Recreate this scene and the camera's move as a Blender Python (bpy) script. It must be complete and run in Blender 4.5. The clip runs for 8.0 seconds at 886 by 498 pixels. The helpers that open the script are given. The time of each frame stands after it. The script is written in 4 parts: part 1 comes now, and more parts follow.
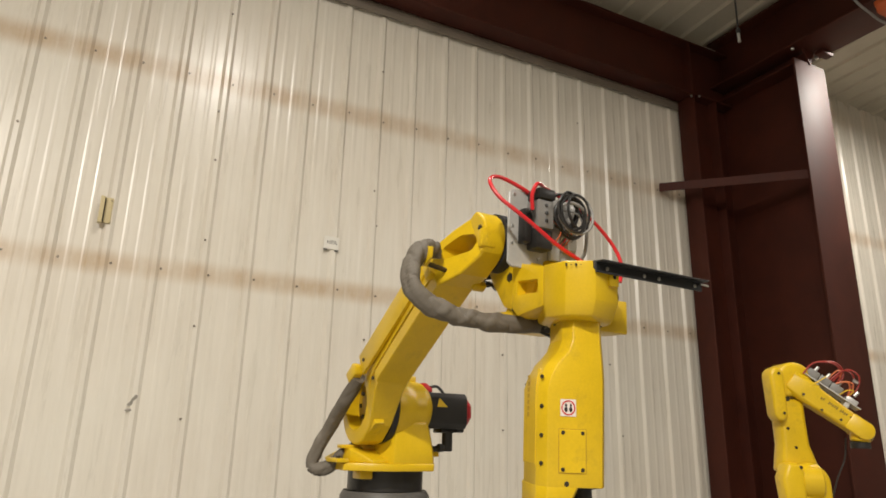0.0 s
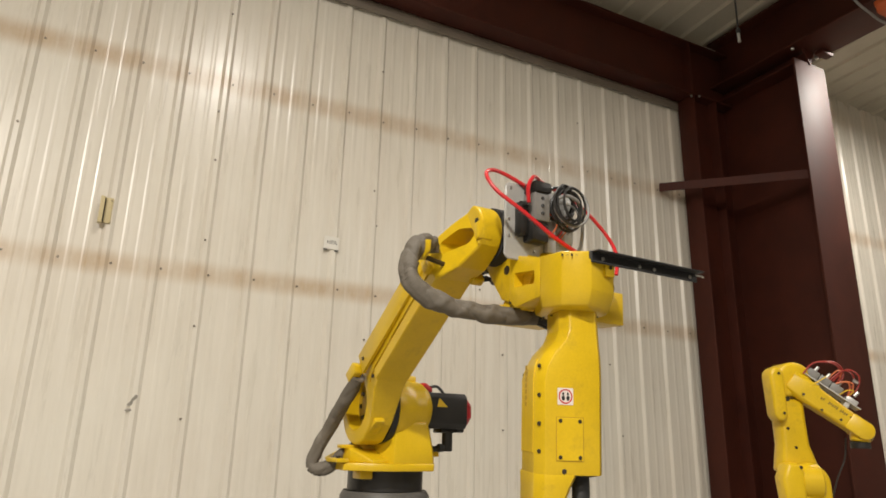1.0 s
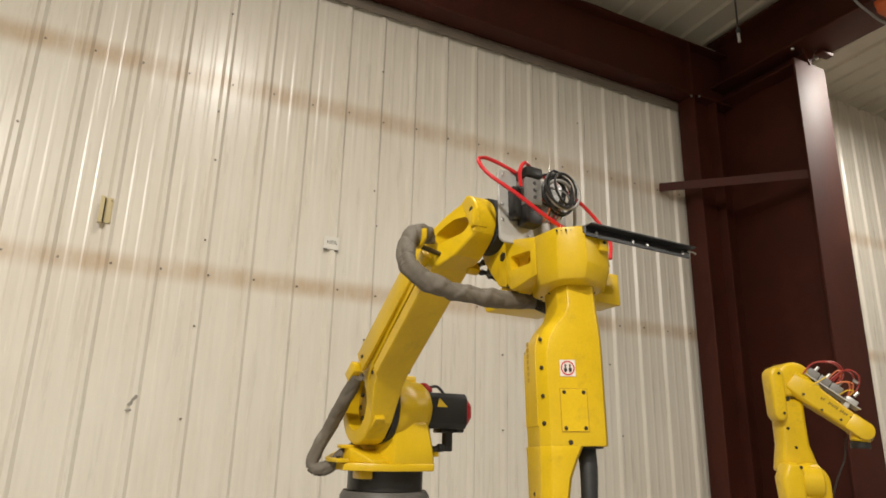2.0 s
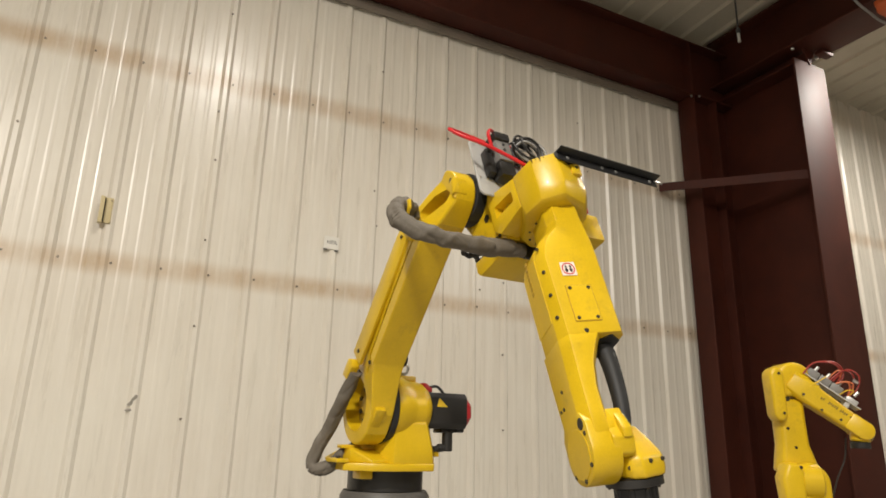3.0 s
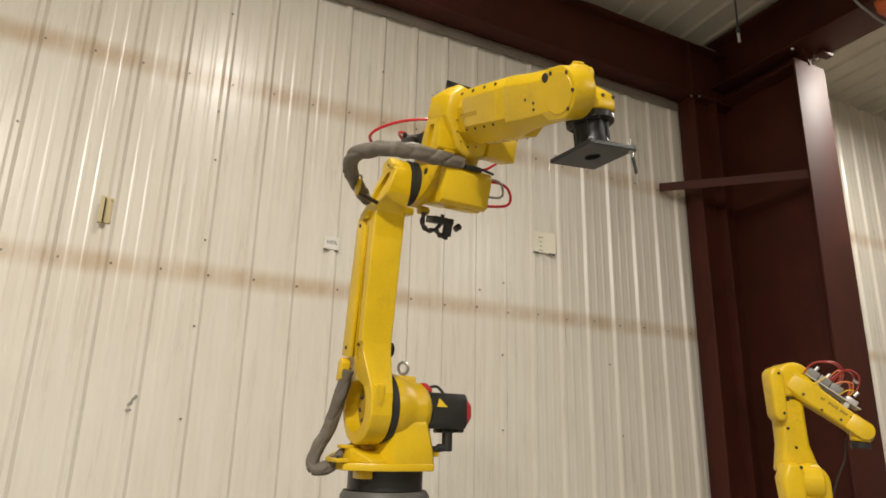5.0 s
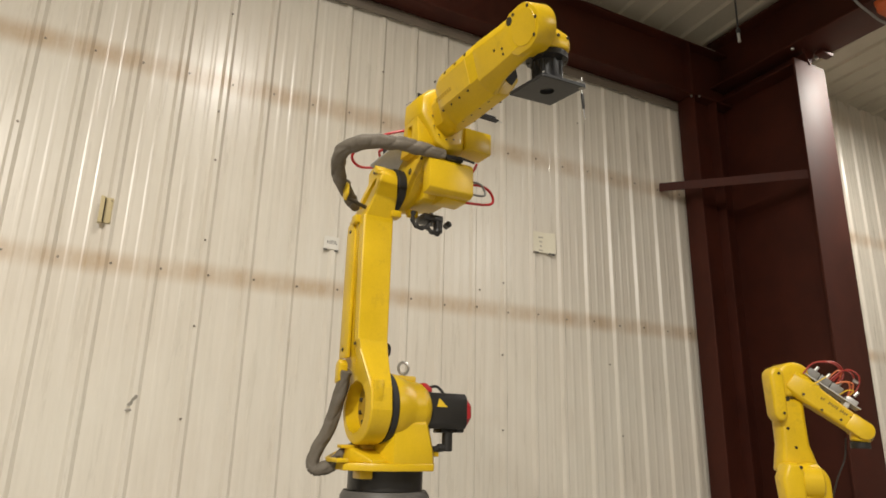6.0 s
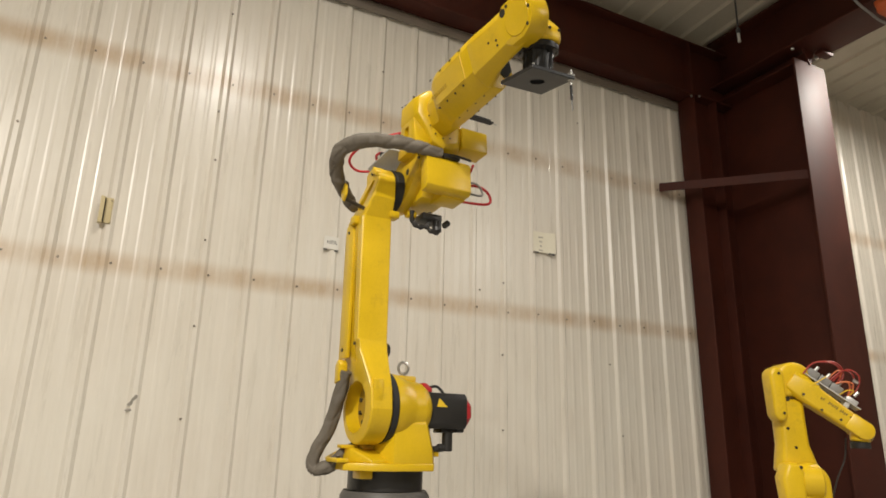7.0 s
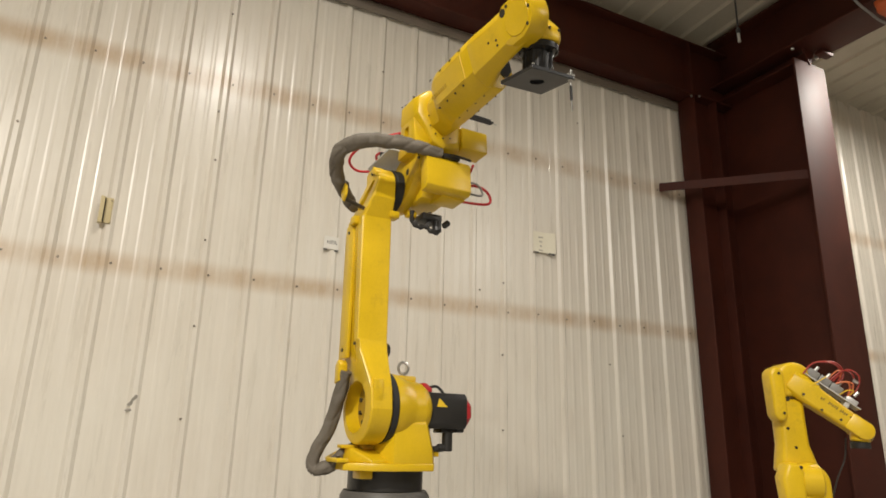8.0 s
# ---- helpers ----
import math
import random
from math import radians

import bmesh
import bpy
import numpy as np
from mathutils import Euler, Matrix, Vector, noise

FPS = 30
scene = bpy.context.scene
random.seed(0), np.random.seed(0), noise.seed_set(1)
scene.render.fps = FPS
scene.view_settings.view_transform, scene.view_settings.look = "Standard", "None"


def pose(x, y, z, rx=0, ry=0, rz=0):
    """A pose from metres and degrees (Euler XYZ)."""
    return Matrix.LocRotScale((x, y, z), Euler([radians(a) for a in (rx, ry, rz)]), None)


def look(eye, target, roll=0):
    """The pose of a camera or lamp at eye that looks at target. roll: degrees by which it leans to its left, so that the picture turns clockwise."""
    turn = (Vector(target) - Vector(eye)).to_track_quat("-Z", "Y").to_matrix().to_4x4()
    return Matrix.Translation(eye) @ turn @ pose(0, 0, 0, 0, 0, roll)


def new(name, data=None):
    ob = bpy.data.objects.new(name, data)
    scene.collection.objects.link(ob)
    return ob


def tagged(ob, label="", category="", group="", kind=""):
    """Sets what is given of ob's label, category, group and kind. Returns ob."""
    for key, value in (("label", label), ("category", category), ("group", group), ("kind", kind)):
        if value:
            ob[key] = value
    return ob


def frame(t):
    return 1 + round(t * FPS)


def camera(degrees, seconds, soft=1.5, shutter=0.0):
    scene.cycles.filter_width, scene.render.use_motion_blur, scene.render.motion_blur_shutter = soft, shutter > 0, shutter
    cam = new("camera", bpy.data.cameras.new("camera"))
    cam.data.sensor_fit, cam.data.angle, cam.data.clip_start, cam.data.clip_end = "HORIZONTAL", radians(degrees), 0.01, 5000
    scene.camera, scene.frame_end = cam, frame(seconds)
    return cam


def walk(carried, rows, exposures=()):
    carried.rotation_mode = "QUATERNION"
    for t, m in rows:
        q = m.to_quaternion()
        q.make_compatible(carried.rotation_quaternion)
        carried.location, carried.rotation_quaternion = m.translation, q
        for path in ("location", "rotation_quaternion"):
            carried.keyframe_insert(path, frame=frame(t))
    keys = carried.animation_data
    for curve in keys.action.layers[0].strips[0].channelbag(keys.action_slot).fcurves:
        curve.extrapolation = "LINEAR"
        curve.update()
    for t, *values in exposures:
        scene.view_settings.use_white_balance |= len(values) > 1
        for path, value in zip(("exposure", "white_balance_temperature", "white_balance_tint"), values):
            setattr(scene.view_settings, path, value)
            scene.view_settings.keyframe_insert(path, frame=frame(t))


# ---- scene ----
# The room: x runs along the ribbed wall, y towards it, z up; the wall's face is at y = 4.64.
EYE, YAW, PITCH, ROLL = (0.0, 0.0, 1.5), 26.83, 16.0, 1.34
cam = camera(68.24, 8.0, soft=1.7)
_dir = Vector((math.sin(radians(YAW)) * math.cos(radians(PITCH)), math.cos(radians(YAW)) * math.cos(radians(PITCH)), math.sin(radians(PITCH))))
CAM = look(EYE, Vector(EYE) + _dir, ROLL)
walk(cam, [(0.0, CAM), (8.0, CAM)], exposures=[(0.0, 0.0), (8.0, 0.0)])

# ---- light: warm high-bay lamps and added unseen fills under the roof, a weak warm ambience of the large hall ----
world = bpy.data.worlds.new("hall_ambience")
scene.world = world
world.use_nodes = True
world.node_tree.nodes["Background"].inputs[0].default_value = (1.0, 0.9, 0.76, 1)
world.node_tree.nodes["Background"].inputs[1].default_value = 0.012
# First two match highlights, third keys from the left, last two are added fill.
LAMPS = [(0.74, 1.6, 5.86, 88), (6.9, 2.8, 5.82, 140), (-3.0, -2.5, 6.0, 710), (-3.6, -5.2, 6.0, 400), (7.7, -4.2, 6.0, 290)]
LAMP_COLOUR = (0.985, 0.93, 0.845)
for lx, ly, lz, watt in LAMPS:
    data = bpy.data.lights.new("high_bay_or_fill_glow", "AREA")
    data.shape, data.size, data.energy, data.color = "DISK", 0.44, watt, LAMP_COLOUR
    new("high_bay_or_fill_glow", data).matrix_world = look((lx, ly, lz - 0.18), (lx, ly, 0))


# ---- materials ----
def nodes_of(name):
    m = bpy.data.materials.new(name)
    m.use_nodes = True
    t = m.node_tree
    return m, t, t.nodes["Principled BSDF"]


def ramp(t, source, stops):
    r = t.nodes.new("ShaderNodeValToRGB")
    el = r.color_ramp.elements
    while len(el) < len(stops):
        el.new(0.5)
    for e, (at, col) in zip(el, stops):
        e.position, e.color = at, (*col, 1)
    t.links.new(source, r.inputs[0])
    return r.outputs[0]


def noise_of(t, scale, detail=4, rough=0.6, stretch=(1, 1, 1)):
    c = t.nodes.new("ShaderNodeTexCoord")
    mp = t.nodes.new("ShaderNodeMapping")
    mp.inputs["Scale"].default_value = stretch
    n = t.nodes.new("ShaderNodeTexNoise")
    n.inputs["Scale"].default_value, n.inputs["Detail"].default_value, n.inputs["Roughness"].default_value = scale, detail, rough
    t.links.new(c.outputs["Object"], mp.inputs[0])
    t.links.new(mp.outputs[0], n.inputs["Vector"])
    return n.outputs["Fac"]


def mixed(t, fac, a, b, mode="MIX"):
    m = t.nodes.new("ShaderNodeMix")
    m.data_type, m.blend_type = "RGBA", mode
    for sock, v in ((m.inputs[0], fac), (m.inputs[6], a), (m.inputs[7], b)):
        if isinstance(v, (int, float)):
            sock.default_value = v
        elif isinstance(v, tuple):
            sock.default_value = (*v, 1)
        else:
            t.links.new(v, sock)
    return m.outputs[2]


def surface(name, dark, light, rough=0.5, metal=0.0, grain=60, blotch=3, bump=0.1, spread=0.1, coat=0.0, stretch=(1, 1, 1), grime=None, shine=0.5):
    """A painted, cast, woven or moulded surface: blotches, grain, uneven gloss and fine relief."""
    m, t, p = nodes_of(name)
    big, fine = noise_of(t, blotch, 5, 0.6, stretch), noise_of(t, grain, 3, 0.6, stretch)
    col = ramp(t, big, [(0.3, dark), (0.7, light)])
    col = mixed(t, 0.12, col, ramp(t, fine, [(0.3, tuple(0.6 * c for c in dark)), (0.7, light)]))
    if grime:
        spots = ramp(t, noise_of(t, 9, 9, 0.72), [(0.56, (0, 0, 0)), (0.72, (0.55, 0.55, 0.55))])
        col = mixed(t, spots, col, grime)
    t.links.new(col, p.inputs["Base Color"])
    rr = t.nodes.new("ShaderNodeMapRange")
    rr.inputs["To Min"].default_value, rr.inputs["To Max"].default_value = max(0.03, rough - spread), min(1, rough + spread)
    t.links.new(big, rr.inputs[0])
    t.links.new(rr.outputs[0], p.inputs["Roughness"])
    p.inputs["Metallic"].default_value, p.inputs["Coat Weight"].default_value, p.inputs["Specular IOR Level"].default_value = metal, coat, shine
    b = t.nodes.new("ShaderNodeBump")
    b.inputs["Strength"].default_value, b.inputs["Distance"].default_value = bump, 0.002
    t.links.new(fine, b.inputs["Height"])
    t.links.new(b.outputs[0], p.inputs["Normal"])
    return m


def panel_material():
    """Cream enamelled wall sheet: faint streaks, dust, and brown rust-coloured stains along the two girts."""
    m, t, p = nodes_of("cream_ribbed_sheet")
    streak = noise_of(t, 5, 5, 0.65, (3, 1, 0.25))
    big = noise_of(t, 0.8, 4, 0.6)
    col = ramp(t, streak, [(0.25, (0.63, 0.58, 0.49)), (0.75, (0.76, 0.71, 0.62))])
    col = mixed(t, 0.35, col, ramp(t, big, [(0.3, (0.66, 0.58, 0.49)), (0.7, (0.76, 0.73, 0.65))]))
    c = t.nodes.new("ShaderNodeTexCoord")
    s = t.nodes.new("ShaderNodeSeparateXYZ")
    t.links.new(c.outputs["Object"], s.inputs[0])
    wob = noise_of(t, 3.2, 5, 0.7, (1, 1, 0.5))
    for z, half, strength in ((GIRTS[0] + 0.0, 0.11, 0.62), (GIRTS[1] + 0.0, 0.13, 0.62)):
        d = t.nodes.new("ShaderNodeMath"); d.operation = "SUBTRACT"; d.inputs[1].default_value = z
        t.links.new(s.outputs["Z"], d.inputs[0])
        a = t.nodes.new("ShaderNodeMath"); a.operation = "ABSOLUTE"
        t.links.new(d.outputs[0], a.inputs[0])
        r = t.nodes.new("ShaderNodeMapRange"); r.interpolation_type = "SMOOTHSTEP"
        r.inputs["From Min"].default_value, r.inputs["From Max"].default_value = half * 0.1, half
        r.inputs["To Min"].default_value, r.inputs["To Max"].default_value = strength, 0.0
        t.links.new(a.outputs[0], r.inputs[0])
        k = t.nodes.new("ShaderNodeMath"); k.operation = "MULTIPLY"
        w = t.nodes.new("ShaderNodeMapRange")
        w.inputs["From Min"].default_value, w.inputs["From Max"].default_value, w.inputs["To Min"].default_value, w.inputs["To Max"].default_value = 0.33, 0.66, 0.3, 1.0
        t.links.new(wob, w.inputs[0])
        t.links.new(r.outputs[0], k.inputs[0]); t.links.new(w.outputs[0], k.inputs[1])
        col = mixed(t, k.outputs[0], col, (0.40, 0.235, 0.085))
    t.links.new(col, p.inputs["Base Color"])
    rr = t.nodes.new("ShaderNodeMapRange")
    rr.inputs["To Min"].default_value, rr.inputs["To Max"].default_value = 0.22, 0.36
    t.links.new(streak, rr.inputs[0])
    t.links.new(rr.outputs[0], p.inputs["Roughness"])
    b = t.nodes.new("ShaderNodeBump")
    b.inputs["Strength"].default_value, b.inputs["Distance"].default_value = 0.25, 0.004
    t.links.new(noise_of(t, 3, 3, 0.5, (1, 1, 0.3)), b.inputs["Height"])
    t.links.new(b.outputs[0], p.inputs["Normal"])
    return m


GIRTS = (2.533, 4.003)
CREAM = panel_material()
CEILING_PAINT = surface("cream_roof_sheet", (0.46, 0.42, 0.33), (0.58, 0.53, 0.43), 0.45, bump=0.1, blotch=1.2)
STEEL = surface("red_oxide_primer", (0.044, 0.0088, 0.0042), (0.074, 0.0155, 0.0074), 0.62, grain=120, blotch=2.5, bump=0.25, spread=0.08, shine=0.3)
CONCRETE = surface("grey_concrete", (0.24, 0.23, 0.21), (0.38, 0.36, 0.33), 0.7, grain=40, blotch=1.2, bump=0.3)
YELLOW = surface("robot_yellow_paint", (0.575, 0.372, 0.005), (0.72, 0.474, 0.009), 0.36, grain=180, blotch=6, bump=0.14, spread=0.09, coat=0.05, grime=(0.34, 0.21, 0.02))
BLACK = surface("black_plastic", (0.012, 0.011, 0.010), (0.025, 0.023, 0.021), 0.4, grain=200, bump=0.2)
ANODISED = surface("black_anodised_metal", (0.014, 0.014, 0.015), (0.03, 0.03, 0.031), 0.38, metal=0.3, grain=200, bump=0.1)
RUBBER = surface("black_rubber_seal", (0.010, 0.010, 0.010), (0.02, 0.02, 0.02), 0.6)
RED = surface("red_motor_cap", (0.40, 0.015, 0.02), (0.5, 0.025, 0.03), 0.4)
RED_TUBE = surface("red_air_tube", (0.50, 0.012, 0.016), (0.62, 0.02, 0.025), 0.3)
SLEEVE = surface("grey_cloth_sleeve", (0.100, 0.084, 0.064), (0.170, 0.146, 0.115), 0.72, grain=400, blotch=14, bump=0.5)
STEEL_BRIGHT = surface("bright_steel", (0.45, 0.44, 0.42), (0.6, 0.59, 0.56), 0.3, metal=0.9)
ALU = surface("brushed_aluminium", (0.45, 0.44, 0.42), (0.58, 0.57, 0.55), 0.42, metal=0.6, stretch=(1, 8, 1))
GREY = surface("grey_cast_base", (0.07, 0.066, 0.06), (0.12, 0.112, 0.10), 0.55)
# near-black colour that stands for the shade inside a hole or slot
RECESS_SHADE = surface("recess_shade", (0.02, 0.016, 0.01), (0.035, 0.028, 0.016), 0.7)
WHITE = surface("white_label", (0.70, 0.67, 0.60), (0.80, 0.77, 0.70), 0.6)
INK = surface("black_ink", (0.015, 0.013, 0.012), (0.03, 0.026, 0.024), 0.6)
SIGN_RED = surface("red_print", (0.50, 0.03, 0.02), (0.55, 0.04, 0.03), 0.5)
CREAM_PLASTIC = surface("yellowed_plastic", (0.50, 0.40, 0.20), (0.62, 0.52, 0.30), 0.5)
VALVE_GREY = surface("grey_valve_body", (0.16, 0.15, 0.14), (0.24, 0.23, 0.21), 0.45)
CABLE_GREY = surface("grey_cable", (0.20, 0.19, 0.18), (0.3, 0.29, 0.27), 0.5)
ORANGE = surface("orange_hoist_paint", (0.55, 0.11, 0.03), (0.65, 0.15, 0.045), 0.45)
FADED = surface("faded_print", (0.35, 0.32, 0.26), (0.48, 0.44, 0.36), 0.8)
GREY_SCUFF = surface("scraped_sheet", (0.20, 0.18, 0.15), (0.36, 0.33, 0.28), 0.6)
DULL_RED = surface("dull_red_tube", (0.22, 0.018, 0.012), (0.34, 0.03, 0.02), 0.35)
WORN_INK = surface("worn_ink", (0.16, 0.10, 0.012), (0.3, 0.19, 0.012), 0.5)
ORANGE_TUBE = surface("clear_orange_tube", (0.45, 0.10, 0.03), (0.6, 0.17, 0.06), 0.3)


# ---- mesh helpers ----
def part(name, bm, material, parent=None, label="", smooth=True):
    """Links a bmesh as one mesh object under a thing or a part."""
    bmesh.ops.recalc_face_normals(bm, faces=bm.faces)
    me = bpy.data.meshes.new(name)
    bm.to_mesh(me)
    bm.free()
    if smooth:
        me.shade_smooth()
        me.set_sharp_from_angle(angle=radians(32))
    me.materials.append(material)
    ob = new(name, me)
    if parent is not None:
        ob.parent = parent
    if label:
        tagged(ob, label)
    return ob


def empty(name, m, label, category, group="", kind=""):
    ob = new(name)
    ob.matrix_world = m
    ob.empty_display_size = 0.1
    return tagged(ob, label, category, group, kind)


def soften(bm, width, segments=2, angle=30):
    if width:
        es = [e for e in bm.edges if len(e.link_faces) == 2 and e.calc_face_angle(0) > radians(angle)]
        bmesh.ops.bevel(bm, geom=es, offset=width, segments=segments, profile=0.5, affect="EDGES", clamp_overlap=True)
    return bm


def box(x0, x1, y0, y1, z0, z1, bevel=0.004, segments=2, into=None):
    bm = bmesh.new()
    r = bmesh.ops.create_cube(bm, size=1)["verts"]
    for v in r:
        v.co = ((x0 + x1) / 2 + v.co.x * (x1 - x0), (y0 + y1) / 2 + v.co.y * (y1 - y0), (z0 + z1) / 2 + v.co.z * (z1 - z0))
    soften(bm, bevel, segments)
    return merge(into, bm)


def merge(into, bm, m=None):
    if m is not None:
        bmesh.ops.transform(bm, matrix=m, verts=bm.verts)
    if into is None:
        return bm
    me = bpy.data.meshes.new("tmp")
    bm.to_mesh(me)
    bm.free()
    into.from_mesh(me)
    bpy.data.meshes.remove(me)
    return into


def prism(outline, a, b, axis="y", bevel=0.006, segments=3, into=None, taper=1.0):
    """An outline of (p, q) pairs swept from a to b. axis y: (x, z); axis x: (y, z); axis z: (x, y)."""
    bm = bmesh.new()
    cx, cy = sum(p for p, q in outline) / len(outline), sum(q for p, q in outline) / len(outline)

    def at(p, q, s, k):
        p, q = cx + (p - cx) * k, cy + (q - cy) * k
        return {"y": (p, s, q), "x": (s, p, q), "z": (p, q, s)}[axis]
    lo = [bm.verts.new(at(p, q, a, 1.0)) for p, q in outline]
    hi = [bm.verts.new(at(p, q, b, taper)) for p, q in outline]
    bm.faces.new(lo)
    bm.faces.new(hi[::-1])
    for i in range(len(lo)):
        j = (i + 1) % len(lo)
        bm.faces.new((lo[i], hi[i], hi[j], lo[j]))
    bmesh.ops.recalc_face_normals(bm, faces=bm.faces)
    soften(bm, bevel, segments)
    return merge(into, bm)


def turned(profile, m=None, steps=40, into=None):
    """A body of revolution about z from (radius, height) pairs; closed at both ends."""
    bm = bmesh.new()
    rings = [[bm.verts.new((r * math.cos(2 * math.pi * i / steps), r * math.sin(2 * math.pi * i / steps), h)) for i in range(steps)] for r, h in profile]
    for a, b in zip(rings, rings[1:]):
        for i in range(steps):
            bm.faces.new((a[i], a[(i + 1) % steps], b[(i + 1) % steps], b[i]))
    bm.faces.new(rings[0][::-1])
    bm.faces.new(rings[-1])
    return merge(into, bm, m)


def rod(a, b, r, steps=16, into=None, bevel=True):
    a, b = Vector(a), Vector(b)
    h = (b - a).length
    e = min(r * 0.15, h * 0.2) if bevel else 0
    m = Matrix.Translation(a) @ (b - a).to_track_quat("Z", "Y").to_matrix().to_4x4()
    prof = [(r - e, 0), (r, e), (r, h - e), (r - e, h)] if e else [(r, 0), (r, h)]
    return turned(prof, m, steps, into)


def spline(points, n):
    """n points along a smooth curve through the points."""
    pts = [Vector(p) for p in points]
    pts = [2 * pts[0] - pts[1]] + pts + [2 * pts[-1] - pts[-2]]
    out = []
    for k in range(n):
        u = k / (n - 1) * (len(pts) - 3)
        i = min(int(u), len(pts) - 4)
        s = u - i
        a, b, c, d = pts[i:i + 4]
        out.append(0.5 * ((2 * b) + (c - a) * s + (2 * a - 5 * b + 4 * c - d) * s * s + (3 * b - a - 3 * c + d) * s ** 3))
    return out


def tube(points, r, n=40, steps=10, into=None, radius=None):
    """A round tube along a smooth curve; radius(u) may vary it."""
    pts = spline(points, n)
    bm = bmesh.new()
    rings = []
    up = Vector((0.31, 0.22, 0.92))
    for i, p in enumerate(pts):
        tan = (pts[min(i + 1, n - 1)] - pts[max(i - 1, 0)]).normalized()
        side = tan.cross(up).normalized() if tan.cross(up).length > 1e-4 else Vector((1, 0, 0))
        up = side.cross(tan).normalized()
        k = r if radius is None else r * radius(i / (n - 1))
        ring = []
        for j in range(steps):
            a = 2 * math.pi * j / steps
            ring.append(bm.verts.new(p + k * (math.cos(a) * side + math.sin(a) * up)))
        rings.append(ring)
    for a, b in zip(rings, rings[1:]):
        for j in range(steps):
            bm.faces.new((a[j], a[(j + 1) % steps], b[(j + 1) % steps], b[j]))
    bm.faces.new(rings[0][::-1])
    bm.faces.new(rings[-1])
    return merge(into, bm)


def carve(ob, cutter):
    """Takes the cutter's volume out of a mesh object, for good."""
    me = bpy.data.meshes.new("cutter")
    bmesh.ops.recalc_face_normals(cutter, faces=cutter.faces)
    cutter.to_mesh(me)
    cutter.free()
    tool = new("cutter", me)
    mod = ob.modifiers.new("carve", "BOOLEAN")
    mod.operation, mod.solver, mod.object = "DIFFERENCE", "EXACT", tool
    keep = ob.parent
    ob.parent = None
    bpy.context.view_layer.update()
    done = bpy.data.meshes.new_from_object(ob.evaluated_get(bpy.context.evaluated_depsgraph_get()))
    ob.modifiers.remove(mod)
    old, ob.data = ob.data, done
    bpy.data.meshes.remove(old)
    bpy.data.objects.remove(tool)
    bpy.data.meshes.remove(me)
    ob.parent = keep
    done.shade_smooth()
    done.set_sharp_from_angle(angle=radians(32))
    return ob


# ---- the room ----
WALL_Y, RIB, RIB_0 = 4.64, 0.3048, -0.417


def sheet_profile(x0, x1, y):
    """The wall sheet's section: broad trapezoid ribs every 0.305 m with two low stiffening ribs between."""
    pts = []
    k = math.floor((x0 - RIB_0) / RIB) - 1
    while RIB_0 + k * RIB < x1 + RIB:
        c = RIB_0 + k * RIB
        for dx, dy in ((-0.036, 0), (-0.014, 0.021), (0.014, 0.021), (0.036, 0), (0.088, 0), (0.100, 0.0019), (0.114, 0.0019), (0.126, 0), (0.178, 0), (0.190, 0.0019), (0.204, 0.0019), (0.216, 0)):
            pts.append((c + dx, y - dy))
        k += 1
    inside = [p for p in pts if x0 < p[0] < x1]
    return [(x0, y)] + inside + [(x1, y)]


def ribbed_sheet(x0, x1, z0, z1):
    """One length of wall sheet with its ribs standing out into the room, on a flat backing."""
    bm = bmesh.new()
    pts = sheet_profile(x0, x1, WALL_Y)
    zs = [z0 + (z1 - z0) * i / 6 for i in range(7)]
    cols = [[bm.verts.new((x, y, z)) for z in zs] for x, y in pts]
    for a, b in zip(cols, cols[1:]):
        for i in range(6):
            bm.faces.new((a[i], b[i], b[i + 1], a[i + 1]))
    back = [bm.verts.new((x, WALL_Y + 0.06, z)) for x in (pts[0][0], pts[-1][0]) for z in (z0, z1)]
    bm.faces.new((back[0], back[1], back[3], back[2]))
    bm.faces.new([c[0] for c in cols] + [back[2], back[0]])
    bm.faces.new([c[-1] for c in cols][::-1] + [back[1], back[3]])
    bm.faces.new(cols[0] + [back[1], back[0]])
    bm.faces.new(cols[-1][::-1] + [back[2], back[3]])
    return bm


def i_beam(name, length, depth, width, web=0.012, flange=0.018):
    """An I-section along z: flanges across x at y = 0 and y = depth. Returns a bmesh."""
    bm = box(-width / 2, width / 2, 0, flange, 0, length, 0.002, 1)
    box(-width / 2, width / 2, depth - flange, depth, 0, length, 0.002, 1, into=bm)
    box(-web / 2, web / 2, flange - 0.001, depth - flange + 0.001, 0, length, 0, 1, into=bm)
    return bm


def bolt_heads(places, r, h, toward, material, parent, name="bolt"):
    """Hexagonal heads at the places, standing out along toward; each is a part of its own on one mesh."""
    q = Vector(toward).to_track_quat("Z", "Y").to_matrix().to_4x4()
    first = part(name, turned([(r, -0.001), (r, h * 0.7), (r * 0.8, h)], None, 6), material, parent)
    first.matrix_basis = Matrix.Translation(places[0]) @ q
    for p in places[1:]:
        ob = new(name, first.data)
        ob.parent = parent
        ob.matrix_basis = Matrix.Translation(p) @ q
    return first


